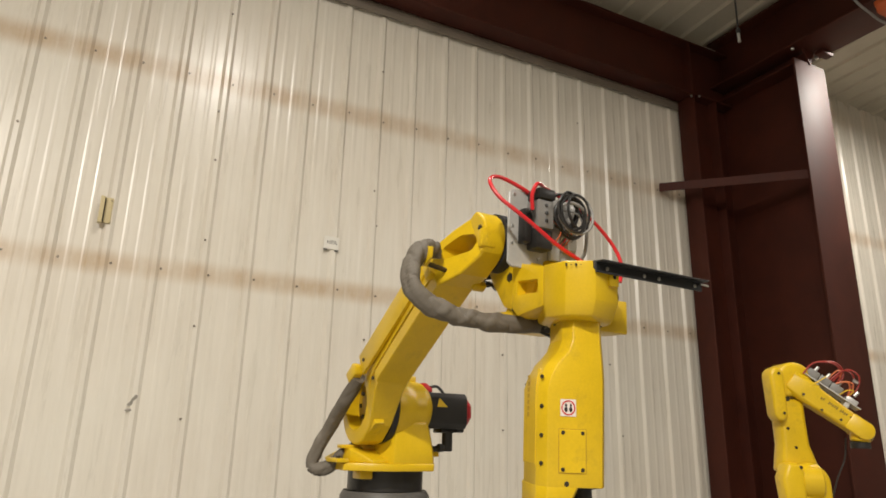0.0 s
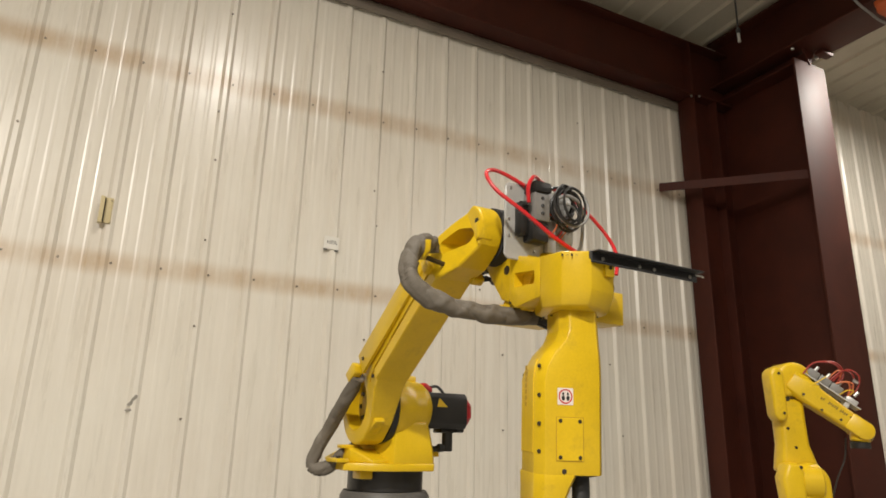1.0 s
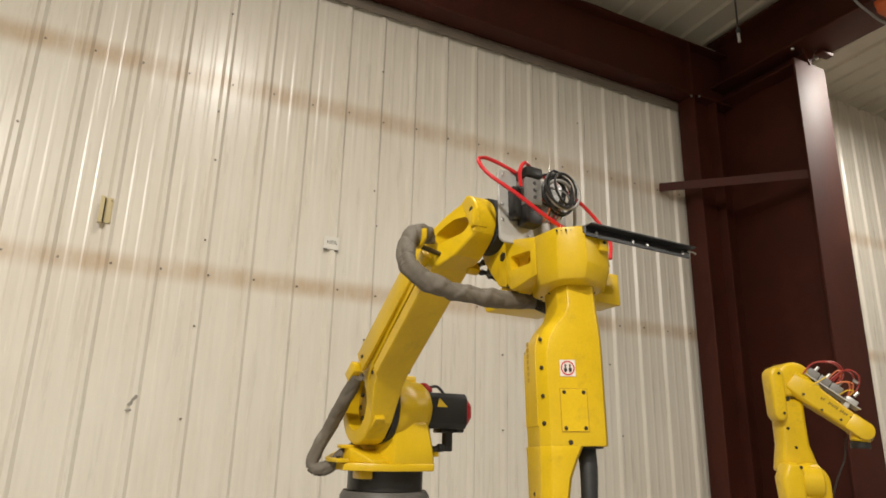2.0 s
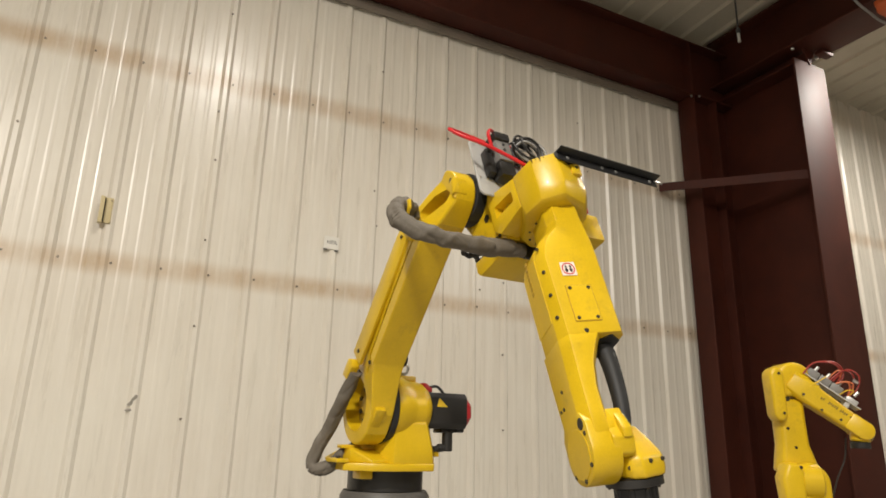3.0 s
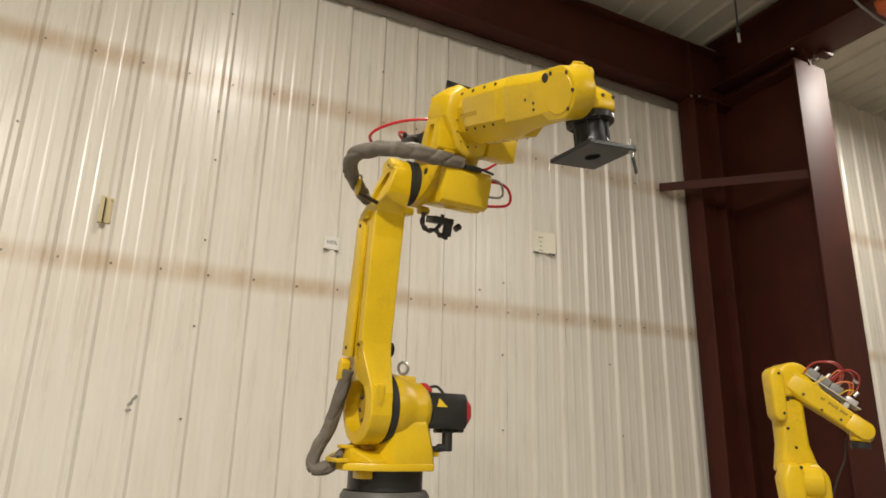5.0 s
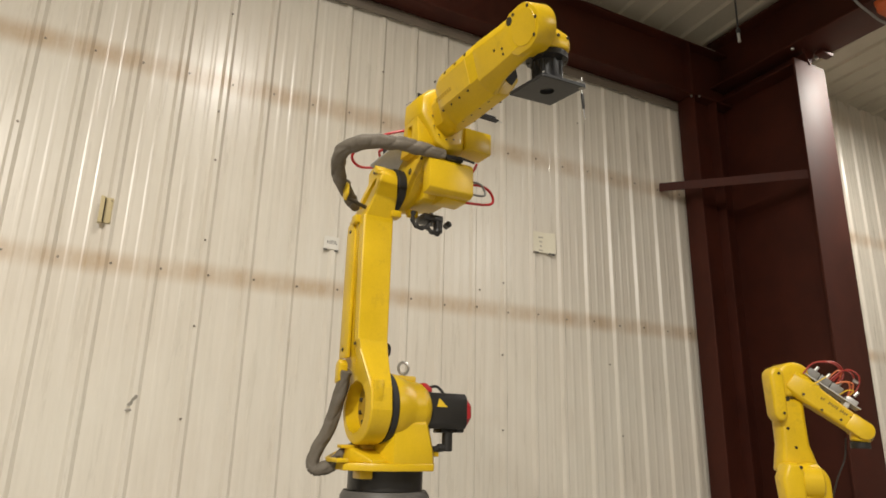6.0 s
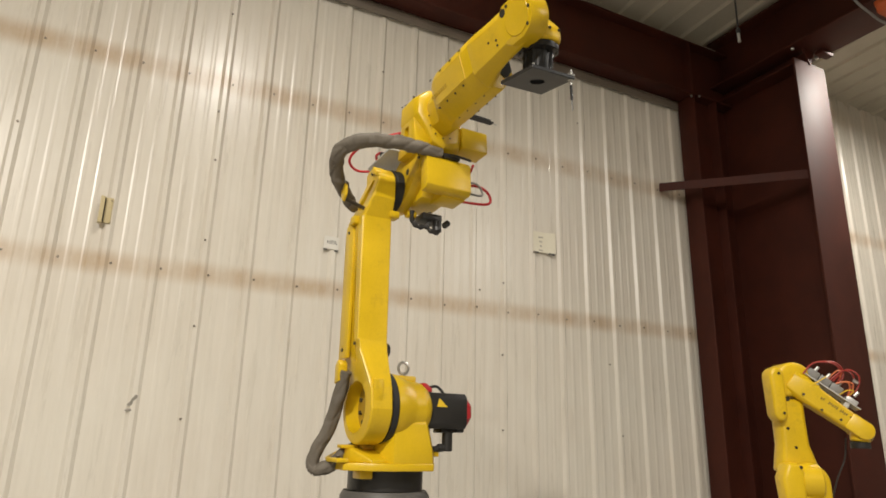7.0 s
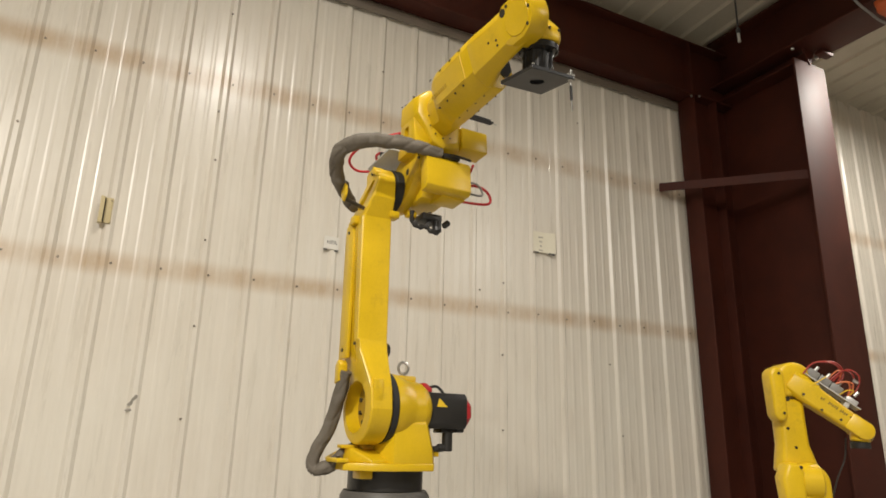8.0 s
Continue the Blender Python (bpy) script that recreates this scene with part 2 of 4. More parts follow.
def build_room():
    floor = part("floor", box(-12, 16, -12, WALL_Y + 0.06, -0.2, 0, 0), CONCRETE)
    tagged(floor, "grey concrete floor slab of the hall", "floor", kind="structure")
    # the ribbed wall in sheets three ribs wide
    wall = empty("wall_north", pose(0, 0, 0), "cream ribbed sheet-metal wall with brown stains along its girts", "wall", kind="structure")
    x = RIB_0 + 0.056 - 12 * RIB
    while x < 12:
        part("wall_sheet", ribbed_sheet(x, x + 3 * RIB + 0.001, 0, 5.96), CREAM, wall, smooth=False)
        x += 3 * RIB
    # screws beside the ribs, on both girts
    heads = []
    for z in GIRTS:
        for k in range(-8, 24):
            heads.append((RIB_0 + 0.05 + k * RIB + 0.006 * math.sin(7.1 * k + z), WALL_Y, z + 0.008 * math.sin(3.3 * k)))
    for x, z in ((0.49, 2.17), (0.48, 1.57), (0.47, 3.75), (-0.72, 3.37), (0.49, 2.77), (0.49, 3.37), (2.91, 2.16), (2.92, 2.77), (4.16, 1.54), (2.91, 1.56), (1.71, 3.37), (0.48, 4.58), (1.73, 4.45), (2.7, 2.69), (4.07, 2.16), (3.8, 4.5), (1.69, 2.18), (1.75, 3.09)):
        heads.append((x, WALL_Y - 0.021 if abs((x - RIB_0) / RIB - round((x - RIB_0) / RIB)) * RIB < 0.03 else WALL_Y, z))
    bolt_heads(heads, 0.0085, 0.007, (0, -1, 0), SCREW, wall, "screw")
    # eave trim along the top of the wall, then unseen walls added to close the hall
    trim = part("trim_eave", box(-6, 5.17, WALL_Y - 0.045, WALL_Y - 0.031, 4.98, 5.075, 0.002, 1), TRIM)
    tagged(trim, "narrow grey-brown trim strip under the eave beam", "trim", kind="structure")
    for name, b in (("unseen_wall_south", (-12, 16, -12.2, -12, 0, 7.2)), ("unseen_wall_west", (-12.2, -12, -12, WALL_Y, 0, 7.2)), ("unseen_wall_east", (16, 16.2, -12, WALL_Y, 0, 7.2))):
        tagged(part(name, box(*b, 0), CEILING_PAINT), "plain cream wall added out of view to close the hall", "wall", kind="structure")
    # ceiling: sloping sheet, ribs up the slope every 0.305 m
    bm = bmesh.new()
    rows = []
    xx = -12.0
    pts = []
    while xx < 16:
        pts += [(xx, 0), (xx + 0.225, 0), (xx + 0.245, -0.03), (xx + 0.285, -0.03)]
        xx += RIB
    for yy, zz in ((WALL_Y + 0.06, 5.95), (-12.0, 5.95 + 16.6 / 16)):
        rows.append([bm.verts.new((px, yy, zz + dz)) for px, dz in pts])
    for i in range(len(pts) - 1):
        bm.faces.new((rows[0][i], rows[0][i + 1], rows[1][i + 1], rows[1][i]))
    ext = bmesh.ops.extrude_face_region(bm, geom=bm.faces[:])
    for v in ext["geom"]:
        if isinstance(v, bmesh.types.BMVert):
            v.co.z += 0.12
    tagged(part("ceiling", bm, CEILING_PAINT, smooth=False), "cream ribbed roof sheeting seen from below", "ceiling", kind="structure")


def build_steel():
    # main frame column: web square to the wall, wide inner flange facing the room
    col = empty("steel_column", pose(5.81, 3.49, 0), "dark red-brown painted steel frame column with wide flange", "column", kind="structure")
    part("inner_flange", box(-0.235, 0.235, 0, 0.022, 0, 5.16, 0.003), STEEL, col)
    part("web", box(-0.007, 0.007, 0.022, 1.04, 0, 5.298, 0.001, 1), STEEL, col)
    part("outer_flange", box(-0.2, 0.2, 1.04, 1.06, 0, 5.298, 0.003), STEEL, col)
    part("knee_stiffener", box(-0.2, -0.0075, 0.03, 1.03, 5.12, 5.135, 0.002, 1), STEEL, col)
    # frame rafter over the room
    raf = empty("steel_rafter", pose(5.81, 3.49, 5.3), "dark red-brown painted steel roof rafter", "rafter", kind="structure")
    part("bottom_flange", box(-0.235, 0.235, -9, 1.06, 0, 0.022, 0.003), STEEL, raf)
    part("web", box(-0.007, 0.007, -9, 1.06, 0.022, 0.63, 0.001, 1), STEEL, raf)
    part("top_flange", box(-0.15, 0.15, -9, 1.06, 0.60, 0.622, 0.003), STEEL, raf)
    bolt_heads([(-0.19, 0.03, -0.012), (0.17, 0.02, -0.012), (0.12, -0.06, -0.012), (0.2, -0.06, -0.012)], 0.018, 0.02, (0, 0, -1), STEEL_BRIGHT, raf)
    part("gusset", prism([(-0.11, 0.0), (0.09, 0.0), (0.0, -0.17)], -0.012, -0.002, "y", 0.001, 1), STEEL, raf)
    part("clip", box(0.06, 0.24, -0.11, -0.03, -0.05, -0.004, 0.008), STEEL, raf, "small steel clip plate")
    # portal column and beam against the wall
    pc = empty("portal_column", pose(5.17, 4.5, 0), "dark brown steel portal column beside the main column", "column", kind="structure")
    part("left_flange", box(0, 0.018, -0.115, 0.105, 0, 5.1, 0.003), STEEL, pc)
    part("web", box(0.018, 0.335, -0.006, 0.006, 0, 5.1, 0.001, 1), STEEL, pc)
    part("right_flange", box(0.335, 0.353, -0.115, 0.105, 0, 5.1, 0.003), STEEL, pc)
    pb = empty("portal_beam", pose(-7, 4.5, 5.08), "dark brown deep steel beam along the eave", "beam", kind="structure")
    part("bottom_flange", box(0, 12.78, -0.115, 0.095, 0, 0.02, 0.003), STEEL, pb)
    part("web", box(0, 12.78, -0.006, 0.006, 0.02, 0.63, 0.001, 1), STEEL, pb)
    part("top_flange", box(0, 12.78, -0.115, 0.095, 0.63, 0.65, 0.003), STEEL, pb)
    part("end_plate", box(12.17, 12.19, -0.11, 0.09, 0.02, 0.63, 0.003), STEEL, pb)
    bolt_heads([(12.13, -0.121, -0.04), (12.25, -0.121, -0.01)], 0.013, 0.014, (0, -1, 0), STEEL_BRIGHT, pb)
    # angle brace from the girt to the column's inner flange
    a, b = Vector((4.80, 4.60, 4.01)), Vector((5.60, 3.50, 3.935))
    m = Matrix.Translation(a) @ (b - a).to_track_quat("X", "Z").to_matrix().to_4x4()
    ln = (b - a).length
    brace = empty("flange_brace", m, "dark brown steel angle brace between wall and column", "brace", kind="structure")
    part("upright_leg", box(0, ln, -0.004, 0.004, -0.045, 0.045, 0.0015, 1), STEEL, brace)
    part("flat_leg", box(0, ln, 0.004, 0.07, 0.037, 0.045, 0.0015, 1), STEEL, brace)
    bolt_heads([(0.25, -0.004, 0.0), (0.1, -0.004, 0.01)], 0.009, 0.007, (0, -1, 0), STEEL, brace)


SCREW = surface("dull_screw", (0.16, 0.13, 0.10), (0.28, 0.24, 0.19), 0.4, metal=0.6)
TRIM = surface("grey_brown_trim", (0.16, 0.13, 0.10), (0.22, 0.18, 0.14), 0.5)
build_room()
build_steel()


def high_bay(lx, ly, lz, watt):
    lamp = empty("high_bay_or_fill_lamp", pose(lx, ly, lz), "unseen high-bay or fill lamp hung from the roof", "lamp", "high-bay lamps")
    part("housing", turned([(0.06, 0.18), (0.10, 0.16), (0.12, 0.02), (0.23, -0.13), (0.235, -0.14), (0.225, -0.14), (0.11, 0.0), (0.05, 0.01)], None, 32), ALU, lamp)
    part("hook", tube([(0, 0, 0.17), (0, 0, 0.5), (0.0, 0, 1.2)], 0.008, 10, 8), STEEL_BRIGHT, lamp)


# housings for every lamp, the added fills included
for spec in LAMPS:
    high_bay(*spec)

# ---- the large robot ----
BASE = pose(0.93, 2.246, 1.065, 0, 0, -87.13)
A1, J2Z, A2, A3, D4 = 0.104, 0.525, 0.79, 0.247, 0.819
TIMES = [0, 0.5, 1, 1.5, 1.7, 2.8, 3, 3.2, 3.5, 3.8, 4, 4.2, 4.5, 4.7, 5.8, 6, 6.5, 7, 8]
SHOULDER = [57.72, 56.03, 55.84, 55.04, 54.26, 44.28, 41.56, 38.3, 33.21, 28.31, 25.08, 21.68, 16.14, 12.89, 1.18, 0.35, -0.59, -0.83, -0.84]
ELBOW = [-92.82, -92.32, -92.06, -90.66, -89.71, -73.24, -68.72, -64.04, -56.3, -48.46, -43.19, -37.72, -29.42, -24.04, -1.38, 0.85, 3.78, 4.32, 4.32]
WRIST = [-90, -90, -90, -90, -90, -89, -88.5, -88, -87.5, -87.5, -87.7, -88, -88.5, -89.3, -92.8, -94.5, -97.2, -97.9, -98.2]
LEAN = [8, 8, 8, 8, 8, 8, 8, 8, 8, 8, 8, 8, 7.5, 7.2, 4.5, 4.2, 4, 4, 4]
ROLL_4 = [20, 20, 20, 20, 20, 19, 18.5, 18, 17.5, 16.5, 16, 15.5, 15, 15, 14, 14, 14, 14, 14]
TURN = [0.6, 0.6, 0.6, 0.6, 0.6, 0.5, 0.45, 0.4, 0.35, 0.3, 0.3, 0.3, 0.3, 0.3, 0.3, 0.3, 0.3, 0.3, 0.3]


def smooth_at(t, values):
    """A monotone cubic through the joint angles."""
    n = len(TIMES)
    h = [TIMES[i + 1] - TIMES[i] for i in range(n - 1)]
    s = [(values[i + 1] - values[i]) / h[i] for i in range(n - 1)]
    g = [s[0]] + [0.0 if s[i - 1] * s[i] <= 0 else (h[i - 1] + h[i]) / (h[i] / s[i - 1] + h[i - 1] / s[i]) for i in range(1, n - 1)] + [0.0]
    g[0] = s[0]
    i = max(k for k in range(n - 1) if TIMES[k] <= t + 1e-9)
    u = (t - TIMES[i]) / h[i]
    return (values[i] * (1 + 2 * u) * (1 - u) ** 2 + values[i + 1] * u * u * (3 - 2 * u) + h[i] * (g[i] * u * (1 - u) ** 2 - g[i + 1] * u * u * (1 - u)))


def joints(t):
    """The poses of turret, upper arm, elbow, forearm and wrist in the robot's space at t seconds."""
    j1 = pose(0, 0, 0, 0, 0, smooth_at(t, TURN))
    th2, th3, th5 = (smooth_at(t, v) for v in (SHOULDER, ELBOW, WRIST))
    up = j1 @ pose(A1, 0, J2Z, 0, th2, 0)
    p3 = up @ Vector((0, 0, A2))
    el = Matrix.Translation(p3) @ j1.to_3x3().to_4x4() @ pose(0, 0, 0, 0, -th3, 0)
    p5 = el @ Vector((D4, 0.02, A3))
    wr = Matrix.Translation(p5) @ j1.to_3x3().to_4x4() @ pose(0, 0, 0, smooth_at(t, LEAN), 0, 0) @ pose(0, 0, 0, 0, -th5, 0)
    axis = Matrix.Translation((0, -0.01, 0.215))
    fo = el @ axis @ pose(0, 0, 0, smooth_at(t, ROLL_4), 0, 0) @ axis.inverted()
    return j1, up, el, fo, wr


def arc(cx, cy, r, a0, a1, n):
    return [(cx + r * math.cos(radians(a0 + (a1 - a0) * i / n)), cy + r * math.sin(radians(a0 + (a1 - a0) * i / n))) for i in range(n + 1)]


def along_l(y0):
    """Turns a body of revolution's axis from z to the robot's left, starting at y0."""
    return Matrix.Translation((0, y0, 0)) @ pose(0, 0, 0, -90, 0, 0)


def loft(sections, bevel=0.006, segments=2, into=None):
    """A body through cross-sections (x, [(y, z), ...]) with equally many corners each."""
    bm = bmesh.new()
    rings = [[bm.verts.new((x, y, z)) for y, z in o] for x, o in sections]
    for a, b in zip(rings, rings[1:]):
        for i in range(len(a)):
            j = (i + 1) % len(a)
            bm.faces.new((a[i], a[j], b[j], b[i]))
    bm.faces.new(rings[0][::-1])
    bm.faces.new(rings[-1])
    bmesh.ops.recalc_face_normals(bm, faces=bm.faces)
    soften(bm, bevel, segments, 18)
    return merge(into, bm)


def eight(l0, l1, n0, n1, c, d=None):
    """An eight-cornered section; c chamfers the upper, d the lower corners."""
    d = c if d is None else d
    return [(l0 + d, n0), (l1 - d, n0), (l1, n0 + d), (l1, n1 - c), (l1 - c, n1), (l0 + c, n1), (l0, n1 - c), (l0, n0 + d)]


def cylinder_y(x, z, r, y0, y1, steps=36, soft=0.003):
    """A turned disc on an axis along y."""
    h = y1 - y0
    return turned([(r - soft, 0), (r, soft), (r, h - soft), (r - soft, h)], Matrix.Translation((x, y0, z)) @ pose(0, 0, 0, -90, 0, 0), steps)


def screws(places, toward, parent, r=0.0055, h=0.004, material=None):
    bolt_heads(places, 0.82 * r, 0.65 * h, toward, material or BOLT, parent, "screw")


BOLT = surface("dark_socket_screw", (0.035, 0.027, 0.018), (0.07, 0.055, 0.035), 0.45, metal=0.4)
CLEAR = surface("milky_acrylic", (0.34, 0.33, 0.31), (0.46, 0.45, 0.42), 0.22)
PAPER = surface("yellowed_paper", (0.74, 0.69, 0.55), (0.84, 0.79, 0.65), 0.8, grain=300)
PINK = surface("worn_white_sticker", (0.70, 0.62, 0.56), (0.80, 0.72, 0.66), 0.55)


def sleeve_segment(name, parent, length, radius, place):
    """One short rigid ring of a cloth hose sleeve; its creases run on from ring to ring."""
    bm = bmesh.new()
    rings, n, st = [], 6, 44
    crumple = 1 + 0.9 * math.exp(-((place - 11) / 7) ** 2) + 0.5 * math.exp(-((place - 46) / 5) ** 2)
    radius *= 1 - 0.22 * math.exp(-(place / 2.5) ** 2) - 0.18 * math.exp(-((place - 51) / 3) ** 2)
    for i in range(n):
        u = 1.75 * (i / (n - 1) - 0.5)
        run = place + u
        ring = []
        for j in range(st):
            a = 2 * math.pi * j / st
            fold = max(0.0, math.sin(0.80 * run + 1.9 * math.sin(a + 0.17 * run) + 0.8 * math.sin(0.21 * run)))
            tuck = abs(math.sin(0.47 * run - 1.4 * math.sin(a + 1.9 + 0.11 * run)))
            f = 0.90 + 0.05 * math.sin(2 * a + 0.16 * run) + 0.15 * abs(math.sin(1.5 * a - 0.09 * run)) ** 0.6 + 0.035 * math.sin(0.33 * run) + crumple * (0.13 * fold ** 1.5 - 0.14 * (1 - tuck) ** 3) + 0.02 * math.sin(5 * a + 0.3 * run)
            ring.append(bm.verts.new((u * length, radius * f * math.cos(a), radius * f * math.sin(a))))
        rings.append(ring)
    for a, b in zip(rings, rings[1:]):
        for j in range(st):
            bm.faces.new((a[j], a[(j + 1) % st], b[(j + 1) % st], b[j]))
    for ring in (rings[0][::-1], rings[-1]):
        bm.faces.new(ring)
    ob = part(name, bm, SLEEVE, parent)
    ob.data.set_sharp_from_angle(angle=radians(75))
    return ob


def build_turret(robot):
    stand_up = Matrix(((0, 1, 0, 0), (0, 0, 1, 0), (1, 0, 0, 0), (0, 0, 0, 1)))
    turret = part("turret", prism([(-0.15, -0.12), (-0.06, -0.195), (0.11, -0.205), (0.17, -0.13), (0.192, -0.06), (0.192, 0.086), (0.10, 0.140), (-0.15, 0.13)], 0.322, 0.347, "z", 0.004, 2), YELLOW, robot)
    # stepped lower block, leaning in towards the gear housing
    blk = loft([(0.345, [(-0.15, -0.05), (0.09, -0.105), (0.190, -0.062), (0.190, 0.084), (0.10, 0.138), (-0.15, 0.13)]),
                (0.385, [(-0.15, -0.05), (0.09, -0.098), (0.190, -0.063), (0.190, 0.080), (0.10, 0.135), (-0.15, 0.13)]),
                (0.476, [(-0.14, -0.05), (0.09, -0.062), (0.188, -0.060), (0.188, 0.058), (0.10, 0.112), (-0.14, 0.11)]),
                (0.540, [(-0.09, -0.05), (0.09, -0.06), (0.150, -0.058), (0.160, 0.046), (0.09, 0.106), (-0.09, 0.10)]),
                (0.590, [(-0.03, -0.05), (0.08, -0.05), (0.120, -0.045), (0.130, 0.030), (0.09, 0.078), (-0.03, 0.07)])], 0.005, 2)
    bmesh.ops.transform(blk, matrix=stand_up, verts=blk.verts)
    part("lower_block", blk, YELLOW, turret)
    m = Matrix.Translation((A1, 0, J2Z)) @ along_l(0)
    part("gear_housing", turned([(0.10, -0.066), (0.117, -0.062), (0.115, -0.04), (0.106, -0.015), (0.097, 0.005), (0.093, 0.022), (0.093, 0.046), (0.089, 0.062), (0.078, 0.078), (0.058, 0.092), (0.03, 0.1)], m, 56), YELLOW, turret)
    part("shoulder_casting", prism([(-0.14, 0.34), (0.13, 0.34), (0.16, 0.40)] + arc(A1, J2Z, 0.110, -20, 180, 16) + [(-0.05, 0.45)], -0.060, -0.02, "y", 0.008, 3), YELLOW, turret)
    part("wedge_foot", loft([(-0.14, eight(-0.175, -0.06, 0.345, 0.358, 0.004)), (0.03, eight(-0.185, -0.06, 0.345, 0.392, 0.006)), (0.09, eight(-0.175, -0.06, 0.345, 0.392, 0.006)), (0.165, eight(-0.13, -0.06, 0.345, 0.356, 0.004))], 0.003), YELLOW, turret)
    part("stop_block", prism([(0.03, 0.39), (0.10, 0.39), (0.085, 0.425), (0.045, 0.425)], -0.14, -0.06, "y", 0.004, 2), YELLOW_DIM, turret, "oily stop block under the shoulder")
    part("shoulder_seal", turned([(0.112, -0.089), (0.120, -0.086), (0.120, -0.066), (0.112, -0.062)], m, 56), RUBBER, turret, "black rubber shoulder seal")
    motor = part("servo_motor", prism([(A1 - 0.062, J2Z - 0.046), (A1 - 0.048, J2Z - 0.064), (A1 + 0.048, J2Z - 0.064), (A1 + 0.062, J2Z - 0.046), (A1 + 0.062, J2Z + 0.042), (A1 + 0.048, J2Z + 0.058), (A1 - 0.048, J2Z + 0.058), (A1 - 0.062, J2Z + 0.042)], 0.075, 0.232, "y", 0.003, 2), BLACK, turret, "black servo motor")
    part("motor_cap", turned([(0.060, 0.0), (0.060, 0.012), (0.050, 0.026), (0.02, 0.031)], Matrix.Translation((A1, 0, J2Z - 0.003)) @ along_l(0.2325) @ pose(0, 0, 0, 0, 0, 22.5), 8), RED, motor, "red motor end cap")
    part("brake_cap", prism([(0.062, J2Z + 0.058), (0.098, J2Z + 0.058), (0.096, J2Z + 0.072), (0.075, J2Z + 0.088), (0.062, J2Z + 0.09)], A1 - 0.01, A1 + 0.045, "x", 0.004, 2), RED, motor, "red brake cover")
    part("brake_lead", tube([(A1 + 0.03, 0.092, J2Z + 0.076), (A1 + 0.035, 0.115, J2Z + 0.080), (A1 + 0.035, 0.133, J2Z + 0.072), (A1 + 0.04, 0.145, J2Z + 0.056)], 0.005, 16, 8), BLACK, motor)
    tri = prism([(0, 0), (0.042, 0), (0.008, 0.030)], -0.0005, 0.0012, "z", 0)
    bmesh.ops.transform(tri, matrix=Matrix.Translation((A1 + 0.0625, 0.108, J2Z + 0.009)) @ Matrix(((0, 0, 1, 0), (1, 0, 0, 0), (0, 1, 0, 0), (0, 0, 0, 1))), verts=tri.verts)
    part("warning_label", tri, YELLOW_LABEL, motor, "yellow triangular warning label")
    # connectors under the motor
    part("connector_block", box(A1 - 0.03, A1 + 0.03, 0.145, 0.20, J2Z - 0.078, J2Z - 0.062, 0.004), BLACK, motor)
    part("connector_foot", box(A1 - 0.03, A1 + 0.035, 0.205, 0.238, J2Z - 0.076, J2Z - 0.05, 0.006), BLACK, motor)
    part("connector_plug", rod((A1 + 0.015, 0.178, J2Z - 0.140), (A1 + 0.015, 0.178, J2Z - 0.07), 0.019, 14), BLACK, motor)
    part("connector_nut", rod((A1 + 0.015, 0.163, J2Z - 0.128), (A1 + 0.015, 0.140, J2Z - 0.129), 0.014, 8), BLACK, motor)
    part("connector_elbow", tube([(A1 + 0.015, 0.176, J2Z - 0.127), (A1 + 0.013, 0.155, J2Z - 0.129), (A1 + 0.005, 0.13, J2Z - 0.133), (A1 - 0.01, 0.09, J2Z - 0.142)], 0.0095, 24, 10, radius=lambda u: 1 + 0.2 * (0.5 + 0.5 * math.cos(16 * u))), BLACK, motor)
    part("cable_drop", tube([(A1 - 0.0, 0.108, J2Z - 0.06), (A1 - 0.0, 0.112, J2Z - 0.1), (A1 - 0.0, 0.109, J2Z - 0.15)], 0.006, 12, 8), BLACK, motor)
    part("side_lug", box(0.07, 0.11, 0.132, 0.152, 0.366, 0.384, 0.003), YELLOW, turret)
    # lifting eye on its pad
    eye_m = Matrix.Translation((A1 - 0.04, 0.022, J2Z + 0.143)) @ pose(0, 0, 0, 0, 0, 90)
    ring = [(0.020 * math.cos(a), 0, 0.020 * math.sin(a)) for a in [math.pi * 2 * i / 24 for i in range(25)]]
    bm = tube(ring, 0.005, 49, 10)
    rod((0, 0, -0.05), (0, 0, -0.018), 0.007, 10, into=bm)
    bmesh.ops.transform(bm, matrix=eye_m, verts=bm.verts)
    part("eye_bolt", bm, STEEL_BRIGHT, turret, "bright steel lifting eye bolt")
    part("eye_pad", box(A1 - 0.075, A1 + 0.02, -0.055, 0.045, J2Z + 0.07, J2Z + 0.112, 0.006), YELLOW, turret)
    # hose bracket at the foot of the turret
    part("hose_bracket", box(0.02, 0.12, -0.232, -0.19, 0.347, 0.360, 0.003), YELLOW, turret)
    part("bracket_bolt", rod((0.09, -0.217, 0.36), (0.09, -0.217, 0.368), 0.007, 8), BOLT, turret)
    part("hose_strap", box(0.03, 0.075, -0.2, -0.12, 0.39, 0.402, 0.004), YELLOW, turret)
    screws([(0.15, -0.12, 0.347), (0.155, -0.09, 0.347), (0.06, -0.19, 0.347)], (0, 0, 1), turret)
    return turret


